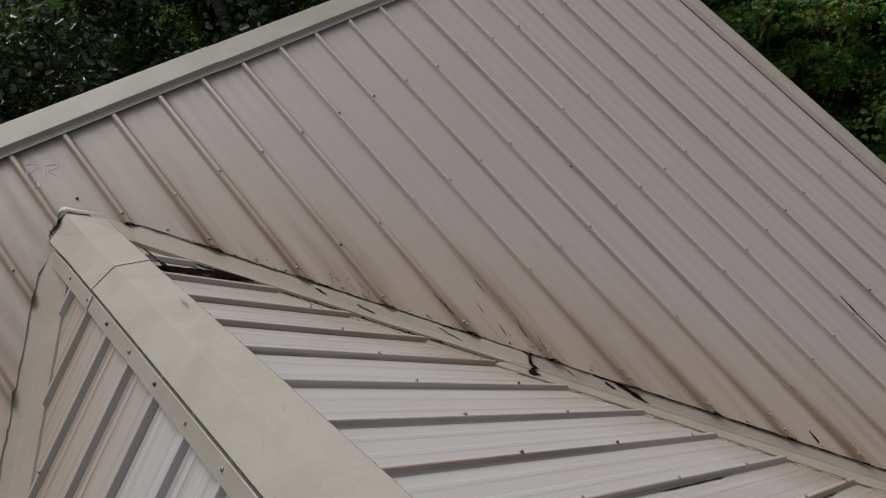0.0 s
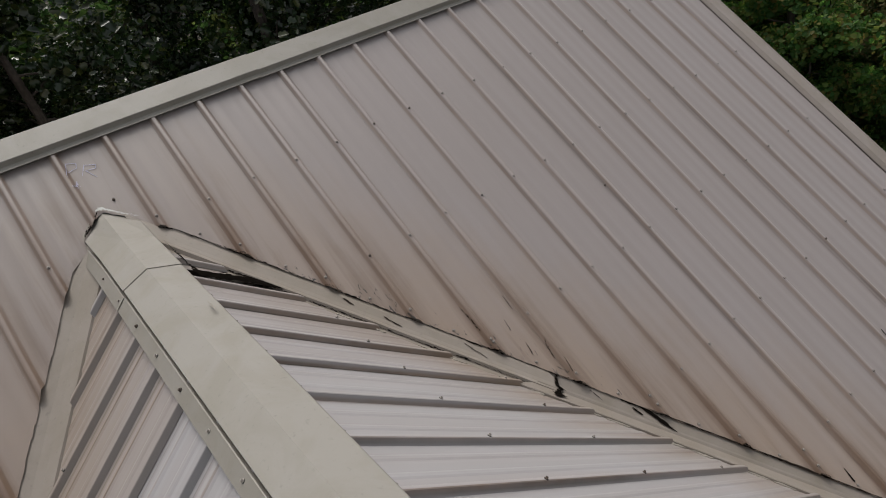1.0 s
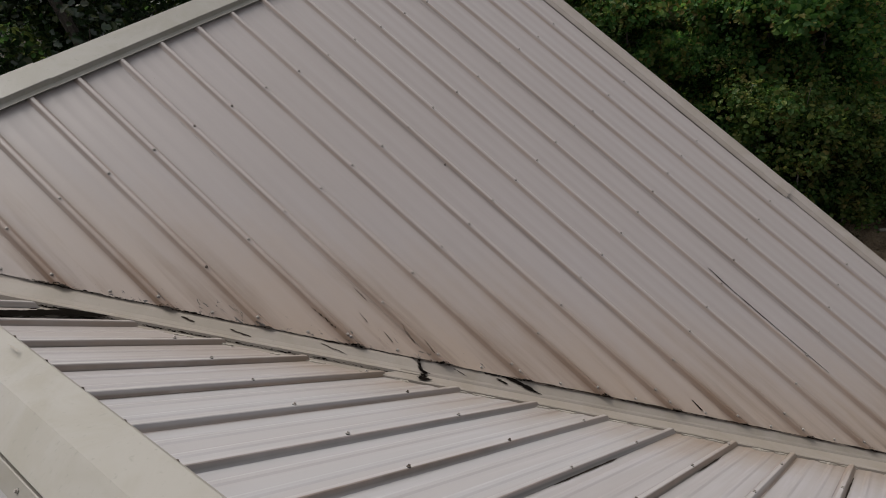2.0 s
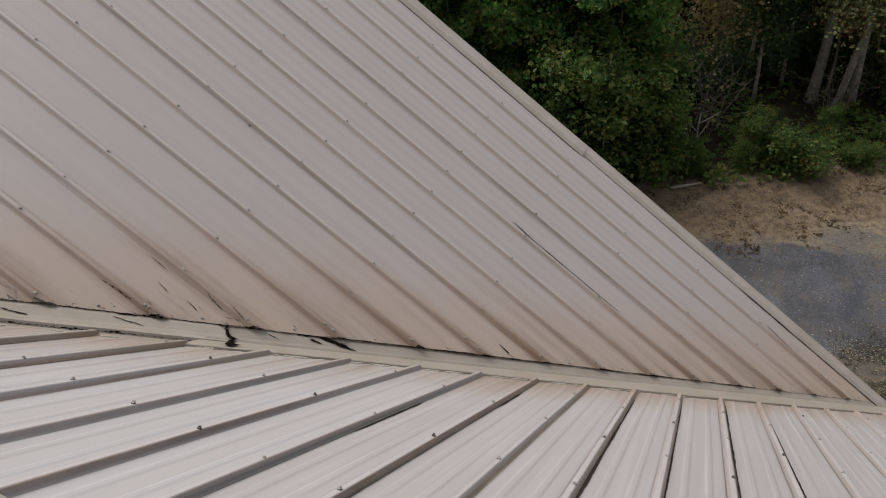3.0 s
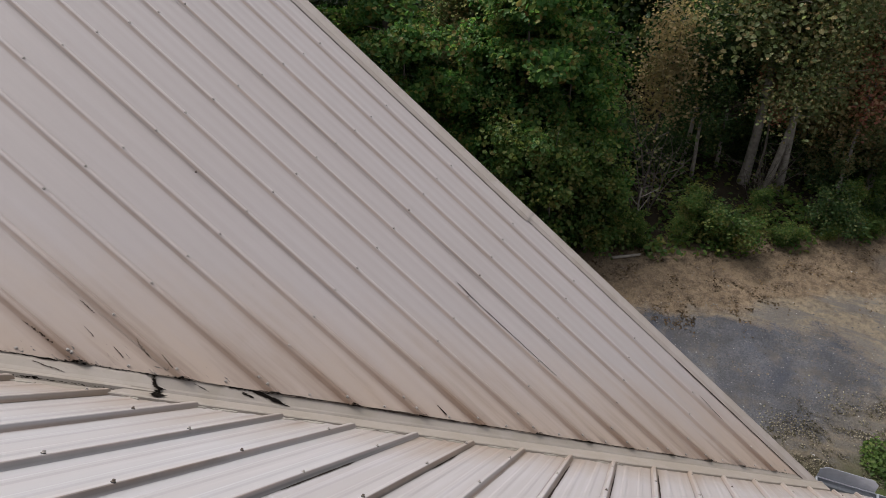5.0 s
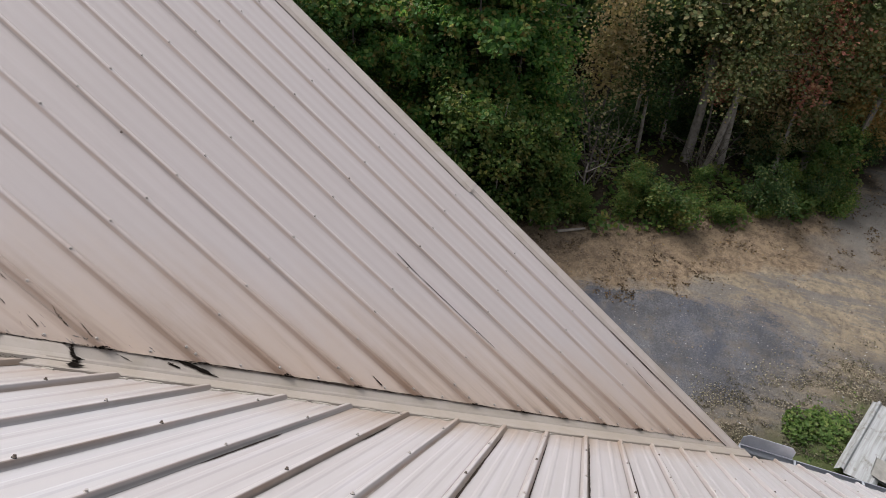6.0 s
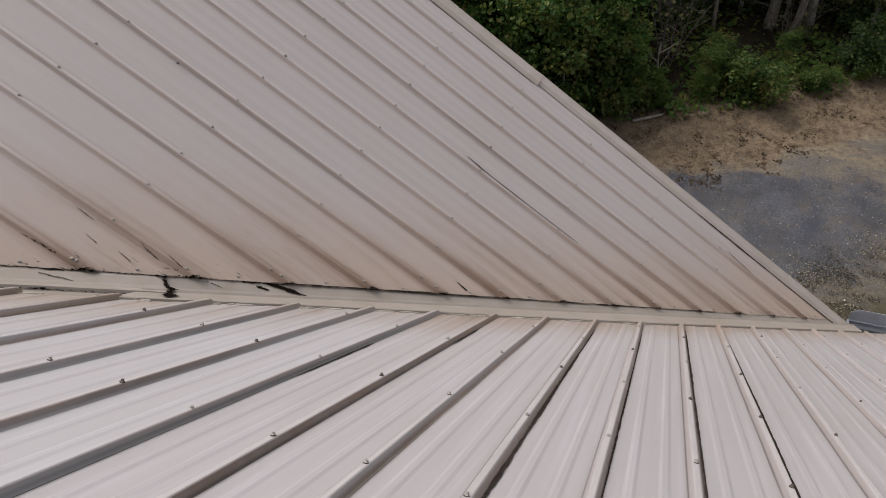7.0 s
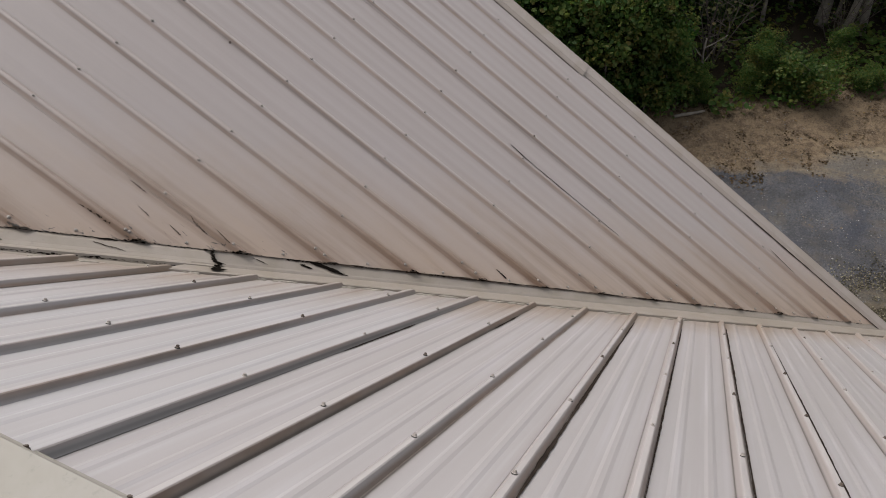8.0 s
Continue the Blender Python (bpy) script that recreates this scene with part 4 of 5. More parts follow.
# ---------------------------------------------------------------- trees
def leaf_material(name, stops, rough=0.5, spec=0.15, through_light=0.48, turning=None):
    """turning: the autumn colour that some boughs have taken."""
    m = Mat(name)
    g = m.node("ShaderNodeNewGeometry")
    c = m.ramp(g.outputs["Random Per Island"], *stops)
    v = m.noise(m.place(), 0.9, 3)
    c = m.mix(m.ramp(v, (0.40, 0.0), (0.66, 0.65)), c, tuple(k * 0.55 for k in stops[0][1]))
    if turning:
        bough = m.noise(m.place(), 2.6, 3, 0.6)
        c = m.mix(m.calc("MULTIPLY", m.ramp(bough, (0.53, 0.0), (0.64, 0.75)), m.ramp(g.outputs["Random Per Island"], (0.2, 0.3), (0.8, 1.0))), c, turning)
    m.done(c, rough, 0.0, spec)
    t = m.node("ShaderNodeBsdfTranslucent")
    m.put(m.mix(1.0, c, (1.9, 2.0, 1.5), "MULTIPLY"), t.inputs["Color"])
    mixer = m.node("ShaderNodeMixShader")
    mixer.inputs[0].default_value = through_light
    m.put(m.b.outputs[0], mixer.inputs[1])
    m.put(t.outputs[0], mixer.inputs[2])
    m.put(mixer.outputs[0], m.t.nodes["Material Output"].inputs["Surface"])
    return m.m


LEAF_GREEN = leaf_material("green_leaves", ((0.0, (0.037, 0.094, 0.026)), (0.5, (0.064, 0.138, 0.034)), (0.85, (0.150, 0.215, 0.056)), (0.97, (0.20, 0.17, 0.055)), (1.0, (0.24, 0.13, 0.055))), turning=(0.150, 0.105, 0.042))
LEAF_OLIVE = leaf_material("olive_leaves", ((0.0, (0.10, 0.135, 0.055)), (0.5, (0.155, 0.165, 0.08)), (0.8, (0.23, 0.19, 0.095)), (1.0, (0.27, 0.17, 0.085))))
LEAF_RUST = leaf_material("rust_leaves", ((0.0, (0.19, 0.16, 0.07)), (0.5, (0.29, 0.20, 0.08)), (0.8, (0.35, 0.185, 0.07)), (1.0, (0.28, 0.24, 0.095))))
LEAF_RED = leaf_material("red_leaves", ((0.0, (0.34, 0.13, 0.10)), (0.5, (0.42, 0.18, 0.14)), (1.0, (0.36, 0.26, 0.14))))
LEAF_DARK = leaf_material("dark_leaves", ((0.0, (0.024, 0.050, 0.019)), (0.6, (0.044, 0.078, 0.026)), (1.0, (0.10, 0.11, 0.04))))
LEAF_DEAD = leaf_material("fallen_leaves", ((0.0, (0.045, 0.032, 0.022)), (0.6, (0.085, 0.057, 0.036)), (1.0, (0.16, 0.11, 0.065))))
MAT_BARK = plain("grey_bark", (0.24, 0.21, 0.18), 0.9, 0.0, 14, 0.55)
MAT_BARK_DARK = plain("dark_bark", (0.11, 0.09, 0.075), 0.9, 0.0, 14, 0.5)


# half outlines of a leaf: across, along
PLAIN_LEAF = ((0.36, -0.24), (0.34, 0.20))
LOBED_LEAF = ((0.24, -0.44), (0.48, -0.12), (0.26, 0.00), (0.38, 0.30))


def leaf_mesh(name, centres, size, rng, flat=0.35, lobed=False, outward=0.0):
    """Folded leaves round the given centres (numpy, n x 3); outward: how far they turn away from the middle."""
    n = len(centres)
    ax = rng.normal(size=(n, 3))
    ax[:, 2] *= flat
    ax /= np.linalg.norm(ax, axis=1)[:, None]
    away = centres * np.array([1.0, 1.0, 0.0])
    away /= np.linalg.norm(away, axis=1)[:, None] + 1e-6
    up = rng.normal(size=(n, 3)) * 0.55 + np.array([0, 0, 1.0 - 0.35 * outward]) + away * outward
    sd = np.cross(ax, up)
    sd /= np.linalg.norm(sd, axis=1)[:, None] + 1e-9
    up = np.cross(sd, ax)
    s = np.broadcast_to(np.asarray(size, float), (n,))[:, None] * rng.uniform(0.6, 1.25, n)[:, None]
    half = LOBED_LEAF if lobed else PLAIN_LEAF
    h = len(half)
    base, tip = centres - ax * s * 0.5, centres + ax * s * 0.55 - up * s * 0.12
    left = [centres - sd * s * w + up * s * 0.28 * w + ax * s * f for w, f in half]
    right = [centres + sd * s * w + up * s * 0.28 * w + ax * s * f for w, f in reversed(half)]
    v = np.stack([base, *left, tip, *right], 1).reshape(-1, 3)
    per, side = 2 * h + 2, h + 2
    k = np.arange(n)[:, None] * per
    one, two = [0, *range(h + 1, 0, -1)], [0, *range(per - 1, h, -1)]
    corner = np.concatenate([k + np.array([one]), k + np.array([two])], 1).reshape(-1, side)
    me = bpy.data.meshes.new(name)
    me.vertices.add(len(v))
    me.vertices.foreach_set("co", v.ravel().astype(np.float32))
    me.loops.add(corner.size)
    me.loops.foreach_set("vertex_index", corner.ravel().astype(np.int32))
    me.polygons.add(len(corner))
    me.polygons.foreach_set("loop_start", np.arange(0, corner.size, side, dtype=np.int32))
    me.polygons.foreach_set("loop_total", np.full(len(corner), side, dtype=np.int32))
    me.update(calc_edges=True)
    me.validate()
    return me


def tube(bm, pts, radii, seg=7):
    rings = []
    for i, (p, r) in enumerate(zip(pts, radii)):
        way = (pts[min(i + 1, len(pts) - 1)] - pts[max(i - 1, 0)]).normalized()
        q = way.to_track_quat("Z", "Y")
        rings.append([bm.verts.new(p + q @ Vector((math.cos(t) * r, math.sin(t) * r, 0))) for t in [2 * math.pi * k / seg for k in range(seg)]])
    for a, b in zip(rings, rings[1:]):
        for i in range(seg):
            j = (i + 1) % seg
            bm.faces.new((a[i], a[j], b[j], b[i]))
    bm.faces.new(rings[-1])


def bent(p, way, length, rnd, n=5, droop=0.0, k=1.0):
    pts, w = [p.copy()], way.normalized()
    for _ in range(n):
        w = (w + Vector((rnd.uniform(-0.2, 0.2) * k, rnd.uniform(-0.2, 0.2) * k, (rnd.uniform(-0.1, 0.15) - droop) * k))).normalized()
        pts.append(pts[-1] + w * length / n)
    return pts


def tree(name, label, seed, height, girth, low, reach, leaves, size, leaf, bark, lean=(0.0, 0.0), trunks=1, clump=1.0, lobed=False):
    rnd, rng = random.Random(seed), np.random.default_rng(seed)
    top = thing(name, label, "tree")
    bm, tips = bmesh.new(), []
    for tr in range(trunks):
        way = Vector((lean[0] + rnd.uniform(-0.12, 0.12) * (trunks > 1), lean[1] + rnd.uniform(-0.12, 0.12) * (trunks > 1), 1))
        start = Vector((rnd.uniform(-0.3, 0.3), rnd.uniform(-0.3, 0.3), -0.3)) if trunks > 1 else Vector((0, 0, -0.3))
        pts = bent(start, way, height, rnd, 9, 0.0, 0.35)
        rad = [girth * (1.25 if i == 0 else 1.0) * (1 - 0.09 * i) for i in range(10)]
        tube(bm, pts, rad, 9)
        for i in range(36):
            k = rnd.uniform(low, 0.98) * 9
            a, f = pts[int(k)], k - int(k)
            p = a.lerp(pts[min(9, int(k) + 1)], f)
            ang = rnd.uniform(0, 6.283)
            length = reach * rnd.uniform(0.5, 1.1) * (1.1 - 0.5 * k / 9)
            lp = bent(p, Vector((math.cos(ang), math.sin(ang), rnd.uniform(-0.25, 0.75))), length, rnd, 5, 0.04)
            r0 = girth * 0.28 * (1.1 - k / 11)
            tube(bm, lp, [r0 * (1 - 0.17 * j) for j in range(6)], 5)
            tips += [(lp[j], 0.35 + 0.09 * j) for j in (2, 3, 4, 5)]
            for _ in range(2):
                j = rnd.randint(2, 4)
                a2 = rnd.uniform(0, 6.283)
                tw = bent(lp[j], Vector((math.cos(a2), math.sin(a2), rnd.uniform(-0.3, 0.4))), length * 0.4, rnd, 3)
                tube(bm, tw, [r0 * 0.35, r0 * 0.28, r0 * 0.2, r0 * 0.1], 4)
                tips += [(tw[2], 0.4), (tw[3], 0.45)]
    part("trunk", bm, bark, top)
    c = np.array([list(p) for p, _ in tips])
    r = np.array([v for _, v in tips]) * clump
    pick = rng.integers(0, len(c), leaves)
    off = rng.normal(size=(leaves, 3))
    off *= (rng.uniform(0.3, 1.0, leaves) ** 0.5 * r[pick])[:, None] / np.linalg.norm(off, axis=1)[:, None]
    off[:, 2] *= 0.9
    pos = c[pick] + off
    pos = pos[pos[:, 2] > 0.15]
    part_of("crown", leaf_mesh("crown", pos, size, rng, 0.6, lobed, 0.9), leaf, top)
    return top


def bush(name, label, seed, radius, height, leaves, size, leaf):
    rnd, rng = random.Random(seed), np.random.default_rng(seed)
    top = thing(name, label, "bush")
    bm, tips = bmesh.new(), []
    for i in range(14):
        ang = rnd.uniform(0, 6.283)
        w = Vector((math.cos(ang) * rnd.uniform(0.1, 0.9), math.sin(ang) * rnd.uniform(0.1, 0.9), 1))
        pts = bent(Vector((rnd.uniform(-0.2, 0.2) * radius, rnd.uniform(-0.2, 0.2) * radius, -0.1)), w, height * rnd.uniform(0.6, 1.05), rnd, 5)
        tube(bm, pts, [0.018, 0.015, 0.012, 0.01, 0.007, 0.004], 4)
        tips += [(p, 0.28 * radius + 0.1) for p in pts[2:]]
        for p in pts[2:]:
            a = rnd.uniform(0, 6.283)
            tw = bent(p, Vector((math.cos(a), math.sin(a), rnd.uniform(0.1, 0.9))), height * rnd.uniform(0.15, 0.42), rnd, 3)
            tube(bm, tw, [0.008, 0.006, 0.004, 0.002], 4)
            tips += [(q, 0.1) for q in tw[1:]]
    part("stem", bm, MAT_BARK_DARK, top)
    if leaves:
        c = np.array([list(p) for p, _ in tips])
        pick = rng.integers(0, len(c), leaves)
        off = rng.normal(size=(leaves, 3)) * (0.09 * radius + 0.03)
        pos = c[pick] + off
        pos = pos[pos[:, 2] > 0.05]
        part_of("foliage", leaf_mesh("foliage", pos, size, rng, 0.6, False, 0.7), leaf, top)
    return top


def plant(ob, x, y, turn=0.0, k=1.0, first=False):
    m = Matrix.LocRotScale((x, y, bank(x, y)), Euler((0, 0, turn)), (k, k, k))
    if first:
        ob.matrix_basis = m
        return ob
    return copy_thing(ob, m)


broad = tree("broadleaf_tree", "green broadleaf tree with low dense crown at the wood's edge", 11, 6.2, 0.13, 0.04, 2.2, 34000, 0.096, LEAF_GREEN, MAT_BARK_DARK, clump=0.55)
plant(broad, 12.7, 0.0, 0.3, 1.0, True)
for x, y, r, k in ((11.7, 3.0, 1.2, 1.0), (15.0, 1.8, 4.0, 1.1)):
    plant(broad, x, y, r, k)
olive = tree("broadleaf_tree", "olive and yellowing broadleaf tree in early autumn", 23, 5.2, 0.12, 0.22, 2.1, 16000, 0.090, LEAF_OLIVE, MAT_BARK, clump=0.62)
plant(olive, 17.3, -6.2, 0.0, 1.0, True)
for x, y, r, k in ((12.9, 1.9, 1.0, 0.85), (20.6, -11.2, 2.8, 1.0), (19.6, -8.8, 3.4, 1.1), (15.9, -6.5, 2.0, 0.62), (16.6, -6.0, 4.1, 0.8)):
    plant(olive, x, y, r, k)
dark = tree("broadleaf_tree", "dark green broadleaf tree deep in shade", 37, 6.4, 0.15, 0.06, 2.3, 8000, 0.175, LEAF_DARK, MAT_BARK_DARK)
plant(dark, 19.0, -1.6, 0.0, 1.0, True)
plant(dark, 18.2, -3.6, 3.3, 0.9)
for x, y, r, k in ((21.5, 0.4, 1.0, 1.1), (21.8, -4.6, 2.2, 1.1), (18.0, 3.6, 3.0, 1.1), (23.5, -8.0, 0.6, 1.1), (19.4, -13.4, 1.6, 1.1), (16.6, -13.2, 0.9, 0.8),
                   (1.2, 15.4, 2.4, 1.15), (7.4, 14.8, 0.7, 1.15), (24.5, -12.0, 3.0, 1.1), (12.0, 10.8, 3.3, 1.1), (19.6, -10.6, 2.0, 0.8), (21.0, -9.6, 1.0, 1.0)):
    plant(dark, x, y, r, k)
LEAF_GLOSSY = leaf_material("glossy_dark_leaves", ((0.0, (0.012, 0.028, 0.010)), (0.6, (0.024, 0.046, 0.014)), (1.0, (0.065, 0.070, 0.022))), 0.28, 0.60, 0.22)
glossy = tree("broadleaf_tree", "dark green broadleaf tree with glossy leaves behind the house", 39, 6.4, 0.15, 0.06, 2.3, 12500, 0.108, LEAF_GLOSSY, MAT_BARK_DARK, clump=0.66, lobed=True)
plant(glossy, 0.9, 11.0, 4.4, 1.25, True)
for x, y, r, k in ((-2.6, 11.6, 5.0, 1.25), (8.8, 10.2, 5.2, 1.2), (-0.9, 11.6, 0.8, 1.2), (6.2, 12.8, 4.0, 1.25), (3.4, 14.0, 2.2, 1.2), (-5.6, 12.6, 1.1, 1.0), (10.8, 6.6, 2.5, 1.05), (10.6, 4.2, 5.0, 0.8)):
    plant(glossy, x, y, r, k)
pale_tree = tree("broadleaf_tree", "pale-trunked tree with thin yellowing crown", 41, 6.0, 0.105, 0.50, 1.4, 8000, 0.085, LEAF_OLIVE, MAT_BARK, lean=(0.02, 0.01))
plant(pale_tree, 14.95, -5.08, 0.0, 1.0, True)
for x, y, r, k in ((14.7, -4.74, 2.6, 0.85), (15.3, -4.32, 1.4, 1.2), (16.03, -7.0, 0.5, 0.95), (16.5, -7.9, 2.1, 0.85)):
    plant(pale_tree, x, y, r, k)
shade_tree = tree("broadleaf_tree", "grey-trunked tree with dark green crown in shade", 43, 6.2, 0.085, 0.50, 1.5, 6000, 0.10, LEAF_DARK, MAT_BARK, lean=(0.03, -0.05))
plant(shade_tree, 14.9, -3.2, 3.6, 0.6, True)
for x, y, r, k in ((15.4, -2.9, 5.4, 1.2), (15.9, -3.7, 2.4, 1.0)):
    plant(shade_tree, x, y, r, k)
red = tree("red_maple", "small red maple in autumn colour", 53, 4.6, 0.05, 0.50, 0.85, 1700, 0.085, LEAF_RED, MAT_BARK, clump=0.6)
plant(red, 15.1, -6.25, 0.0, 0.95, True)
plant(red, 15.6, -4.6, 2.0, 0.75)
plant(red, 16.6, -7.3, 1.2, 0.9)
rust = tree("broadleaf_tree", "rust-orange broadleaf tree beside the track", 67, 5.0, 0.08, 0.12, 1.5, 8000, 0.105, LEAF_RUST, MAT_BARK, clump=0.8)
plant(rust, 18.5, -8.9, 0.0, 1.0, True)
plant(rust, 18.4, -5.6, 2.0, 1.1)
plant(rust, 16.4, -7.2, 0.7, 0.6)
plant(rust, 17.3, -8.2, 3.7, 0.6)
tan_tree = tree("broadleaf_tree", "thin small tree with tan drying leaves", 83, 4.6, 0.04, 0.45, 1.0, 4200, 0.075, leaf_material("tan_leaves", ((0.0, (0.16, 0.13, 0.07)), (0.5, (0.24, 0.19, 0.10)), (1.0, (0.30, 0.21, 0.11)))), MAT_BARK_DARK)
plant(tan_tree, 14.6, -2.1, 0.0, 0.9, True)
plant(tan_tree, 15.4, -6.0, 2.0, 0.9)
sapling = tree("sapling", "dense green sapling leafy down to the ground", 91, 4.4, 0.05, 0.02, 1.5, 19000, 0.086, LEAF_GREEN, MAT_BARK_DARK, clump=0.38)
plant(sapling, 11.6, -0.7, 0.0, 0.9, True)
for x, y, r, k in ((11.05, -0.55, 5.2, 0.55), (11.2, 0.5, 1.0, 1.05), (11.5, -0.15, 1.9, 1.3), (12.4, -0.5, 2.2, 1.1), (10.6, 2.0, 3.0, 1.1), (12.3, 0.6, 4.0, 1.2)):
    plant(sapling, x, y, r, k)
LEAF_LIME = leaf_material("lime_leaves", ((0.0, (0.042, 0.086, 0.022)), (0.5, (0.070, 0.118, 0.032)), (1.0, (0.15, 0.16, 0.045))), turning=(0.175, 0.135, 0.050))
green_bush = bush("shrub", "leafy yellow-green shrub at the wood's edge", 71, 0.9, 1.3, 4600, 0.078, LEAF_LIME)
plant(green_bush, 12.20, -4.08, 0.0, 0.72, True)
for x, y, r, k in ((13.75, -4.55, 1.0, 0.55), (15.2, -6.9, 3.0, 0.7), (14.7, -6.1, 4.0, 0.55), (14.3, -5.4, 2.2, 0.45), (18.9, -9.6, 0.4, 0.8), (18.4, -10.6, 1.4, 0.8), (19.5, -9.9, 2.4, 1.0), (18.6, -11.6, 3.4, 0.9)):
    plant(green_bush, x - 0.98, y - 0.58, r, k)
sprout = tree("sapling", "slender yellow-green sapling at the wood's edge", 97, 2.6, 0.022, 0.04, 0.75, 4800, 0.072, LEAF_LIME, MAT_BARK, clump=0.38)
plant(sprout, 10.95, -1.55, 0.0, 1.0, True)
for x, y, r, k in ((11.35, -1.75, 1.0, 0.8), (10.75, -0.7, 2.0, 1.15), (10.5, 0.2, 3.0, 1.2), (12.2, -3.1, 4.0, 0.45), (13.3, -4.5, 5.0, 0.42), (12.6, -3.3, 0.5, 0.5), (14.3, -6.2, 1.7, 0.45), (14.9, -6.9, 3.9, 0.6), (15.3, -7.2, 2.9, 0.8), (11.6, -2.3, 0.9, 0.38)):
    plant(sprout, x - 0.2, y - 0.12, r, k)
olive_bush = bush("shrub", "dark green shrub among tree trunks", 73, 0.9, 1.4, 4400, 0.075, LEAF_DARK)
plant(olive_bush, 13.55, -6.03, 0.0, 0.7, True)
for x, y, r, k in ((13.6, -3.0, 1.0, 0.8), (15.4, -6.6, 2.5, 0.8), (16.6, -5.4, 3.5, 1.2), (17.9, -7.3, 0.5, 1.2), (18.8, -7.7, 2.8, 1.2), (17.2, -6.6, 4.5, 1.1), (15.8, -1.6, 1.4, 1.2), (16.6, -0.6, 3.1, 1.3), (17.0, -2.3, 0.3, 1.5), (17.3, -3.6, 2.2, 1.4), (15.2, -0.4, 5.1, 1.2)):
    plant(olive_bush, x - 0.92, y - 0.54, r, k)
bare_bush = bush("shrub", "bare grey twiggy shrub in a dark gap", 79, 1.0, 2.2, 120, 0.07, LEAF_OLIVE)
plant(bare_bush, 13.08, -2.35, 0.0, 1.0, True)
plant(bare_bush, 14.5, -4.6, 2.0, 0.7)

# the wood goes on behind: undergrowth and far leaves that nobody could count
rng = np.random.default_rng(5)
n = 70000
ang = rng.uniform(-0.9, 2.4, n)
rad = rng.uniform(21, 34, n)
pos = np.stack([np.sin(ang) * rad + 3, np.cos(ang) * rad - 2, rng.uniform(0, 1, n) ** 0.8 * 6.5], 1)
far = part_of("far_woodland", leaf_mesh("far_woodland", pos, 0.42, rng), LEAF_DARK, None)
tagged(far, "dark green woodland foliage far behind the trees", "woodland", kind="stuff")
n = 16000
s_, d_ = rng.uniform(-9, 8.5, n), rng.gamma(1.6, 1.3, n) - 0.60
px, py = EDGE_P.x + s_ * EDGE_T.x + d_ * EDGE_N.x, EDGE_P.y + s_ * EDGE_T.y + d_ * EDGE_N.y
clump = np.array([noise.noise((a * 0.9, b * 0.9, 7.0)) for a, b in zip(px, py)])
keep = (clump + rng.normal(0, 0.15, n) > -0.05) & (np.hypot(px - 10.95, py + 2.3) > 0.42) & ((px - BEND_P.x) * BEND_N.x + (py - BEND_P.y) * BEND_N.y > 0.1)
pz = np.array([bank(a, b) for a, b in zip(px, py)]) + rng.uniform(0.02, 0.45, n) * np.clip(clump + 0.5, 0.2, 1)
und = part_of("undergrowth", leaf_mesh("undergrowth", np.stack([px, py, pz], 1)[keep], 0.11, rng), LEAF_LIME, None)
tagged(und, "low green undergrowth along the foot of the wood", "undergrowth", kind="stuff")
n = 26000
s_, d_ = rng.uniform(-4, 9.5, n), rng.normal(0.0, 0.95, n) - 0.3
s_[:5000], d_[:5000] = rng.uniform(-1.0, 4.4, 5000), rng.normal(-1.95, 0.24, 5000)
s_[5000:13000], d_[5000:13000] = rng.uniform(-0.6, 7.5, 8000), rng.uniform(-1.9, -0.1, 8000)
px, py = EDGE_P.x + s_ * EDGE_T.x + d_ * EDGE_N.x, EDGE_P.y + s_ * EDGE_T.y + d_ * EDGE_N.y
clump = np.array([noise.noise((a * 1.6, b * 1.6, 17.0)) + 0.8 * noise.noise((a * 6, b * 6, 2.0)) for a, b in zip(px, py)])
keep = clump + np.clip(d_ * 0.30, -0.40, 0.6) + rng.normal(0, 0.12, n) > 0.18
tuft = np.array([noise.noise((a * 2.6, b * 2.6, 71.0)) + 0.7 * noise.noise((a * 8, b * 8, 9.0)) for a, b in zip(px, py)])
keep[5000:13000] = tuft[5000:13000] + rng.normal(0, 0.10, 8000) > 0.44
keep[:5000] = (clump[:5000] + rng.normal(0, 0.15, 5000) > 0.50) & (s_[:5000] < 3.2)
pz = np.array([bank(a, b) for a, b in zip(px, py)]) + 0.010
lit = part_of("fallen_leaves", leaf_mesh("fallen_leaves", np.stack([px, py, pz], 1)[keep], 0.038, rng, 0.1), LEAF_DEAD, None)
tagged(lit, "brown fallen leaves scattered on the bank", "leaf litter", kind="stuff")

# weeds and grass beside the house
n = 70000
px, py = rng.uniform(4.6, 10.0, n), rng.uniform(-11, -5.2, n)
lim = np.array([noise.noise((a * 1.1, b * 1.1, 27.0)) for a, b in zip(px, py)])
keep = (0.8 * px + 0.6 * py < 2.35 + lim * 0.8 + rng.normal(0, 0.22, n)) & (py < -6.32 + lim * 0.4) & (lim + 0.5 * np.array([noise.noise((a * 4.0, b * 4.0, 5.0)) for a, b in zip(px, py)]) + rng.normal(0, 0.15, n) > 0.02)
ua, va = (px - 7.85) * 0.906 - (py + 7.48) * 0.423, (px - 7.85) * 0.423 + (py + 7.48) * 0.906
keep &= ~((np.abs(ua) < 0.9) & (np.abs(va) < 0.36))
pz = np.array([bank(a, b) for a, b in zip(px, py)]) + rng.uniform(0.005, 0.10, n) * np.clip(0.45 + 1.4 * lim, 0.10, 1.2)
LEAF_WEED = leaf_material("weed_leaves", ((0.0, (0.045, 0.075, 0.022)), (0.5, (0.075, 0.125, 0.032)), (1.0, (0.14, 0.17, 0.055))))
wsize = np.where(lim + rng.normal(0, 0.2, n) > 0.12, 0.058, 0.030)
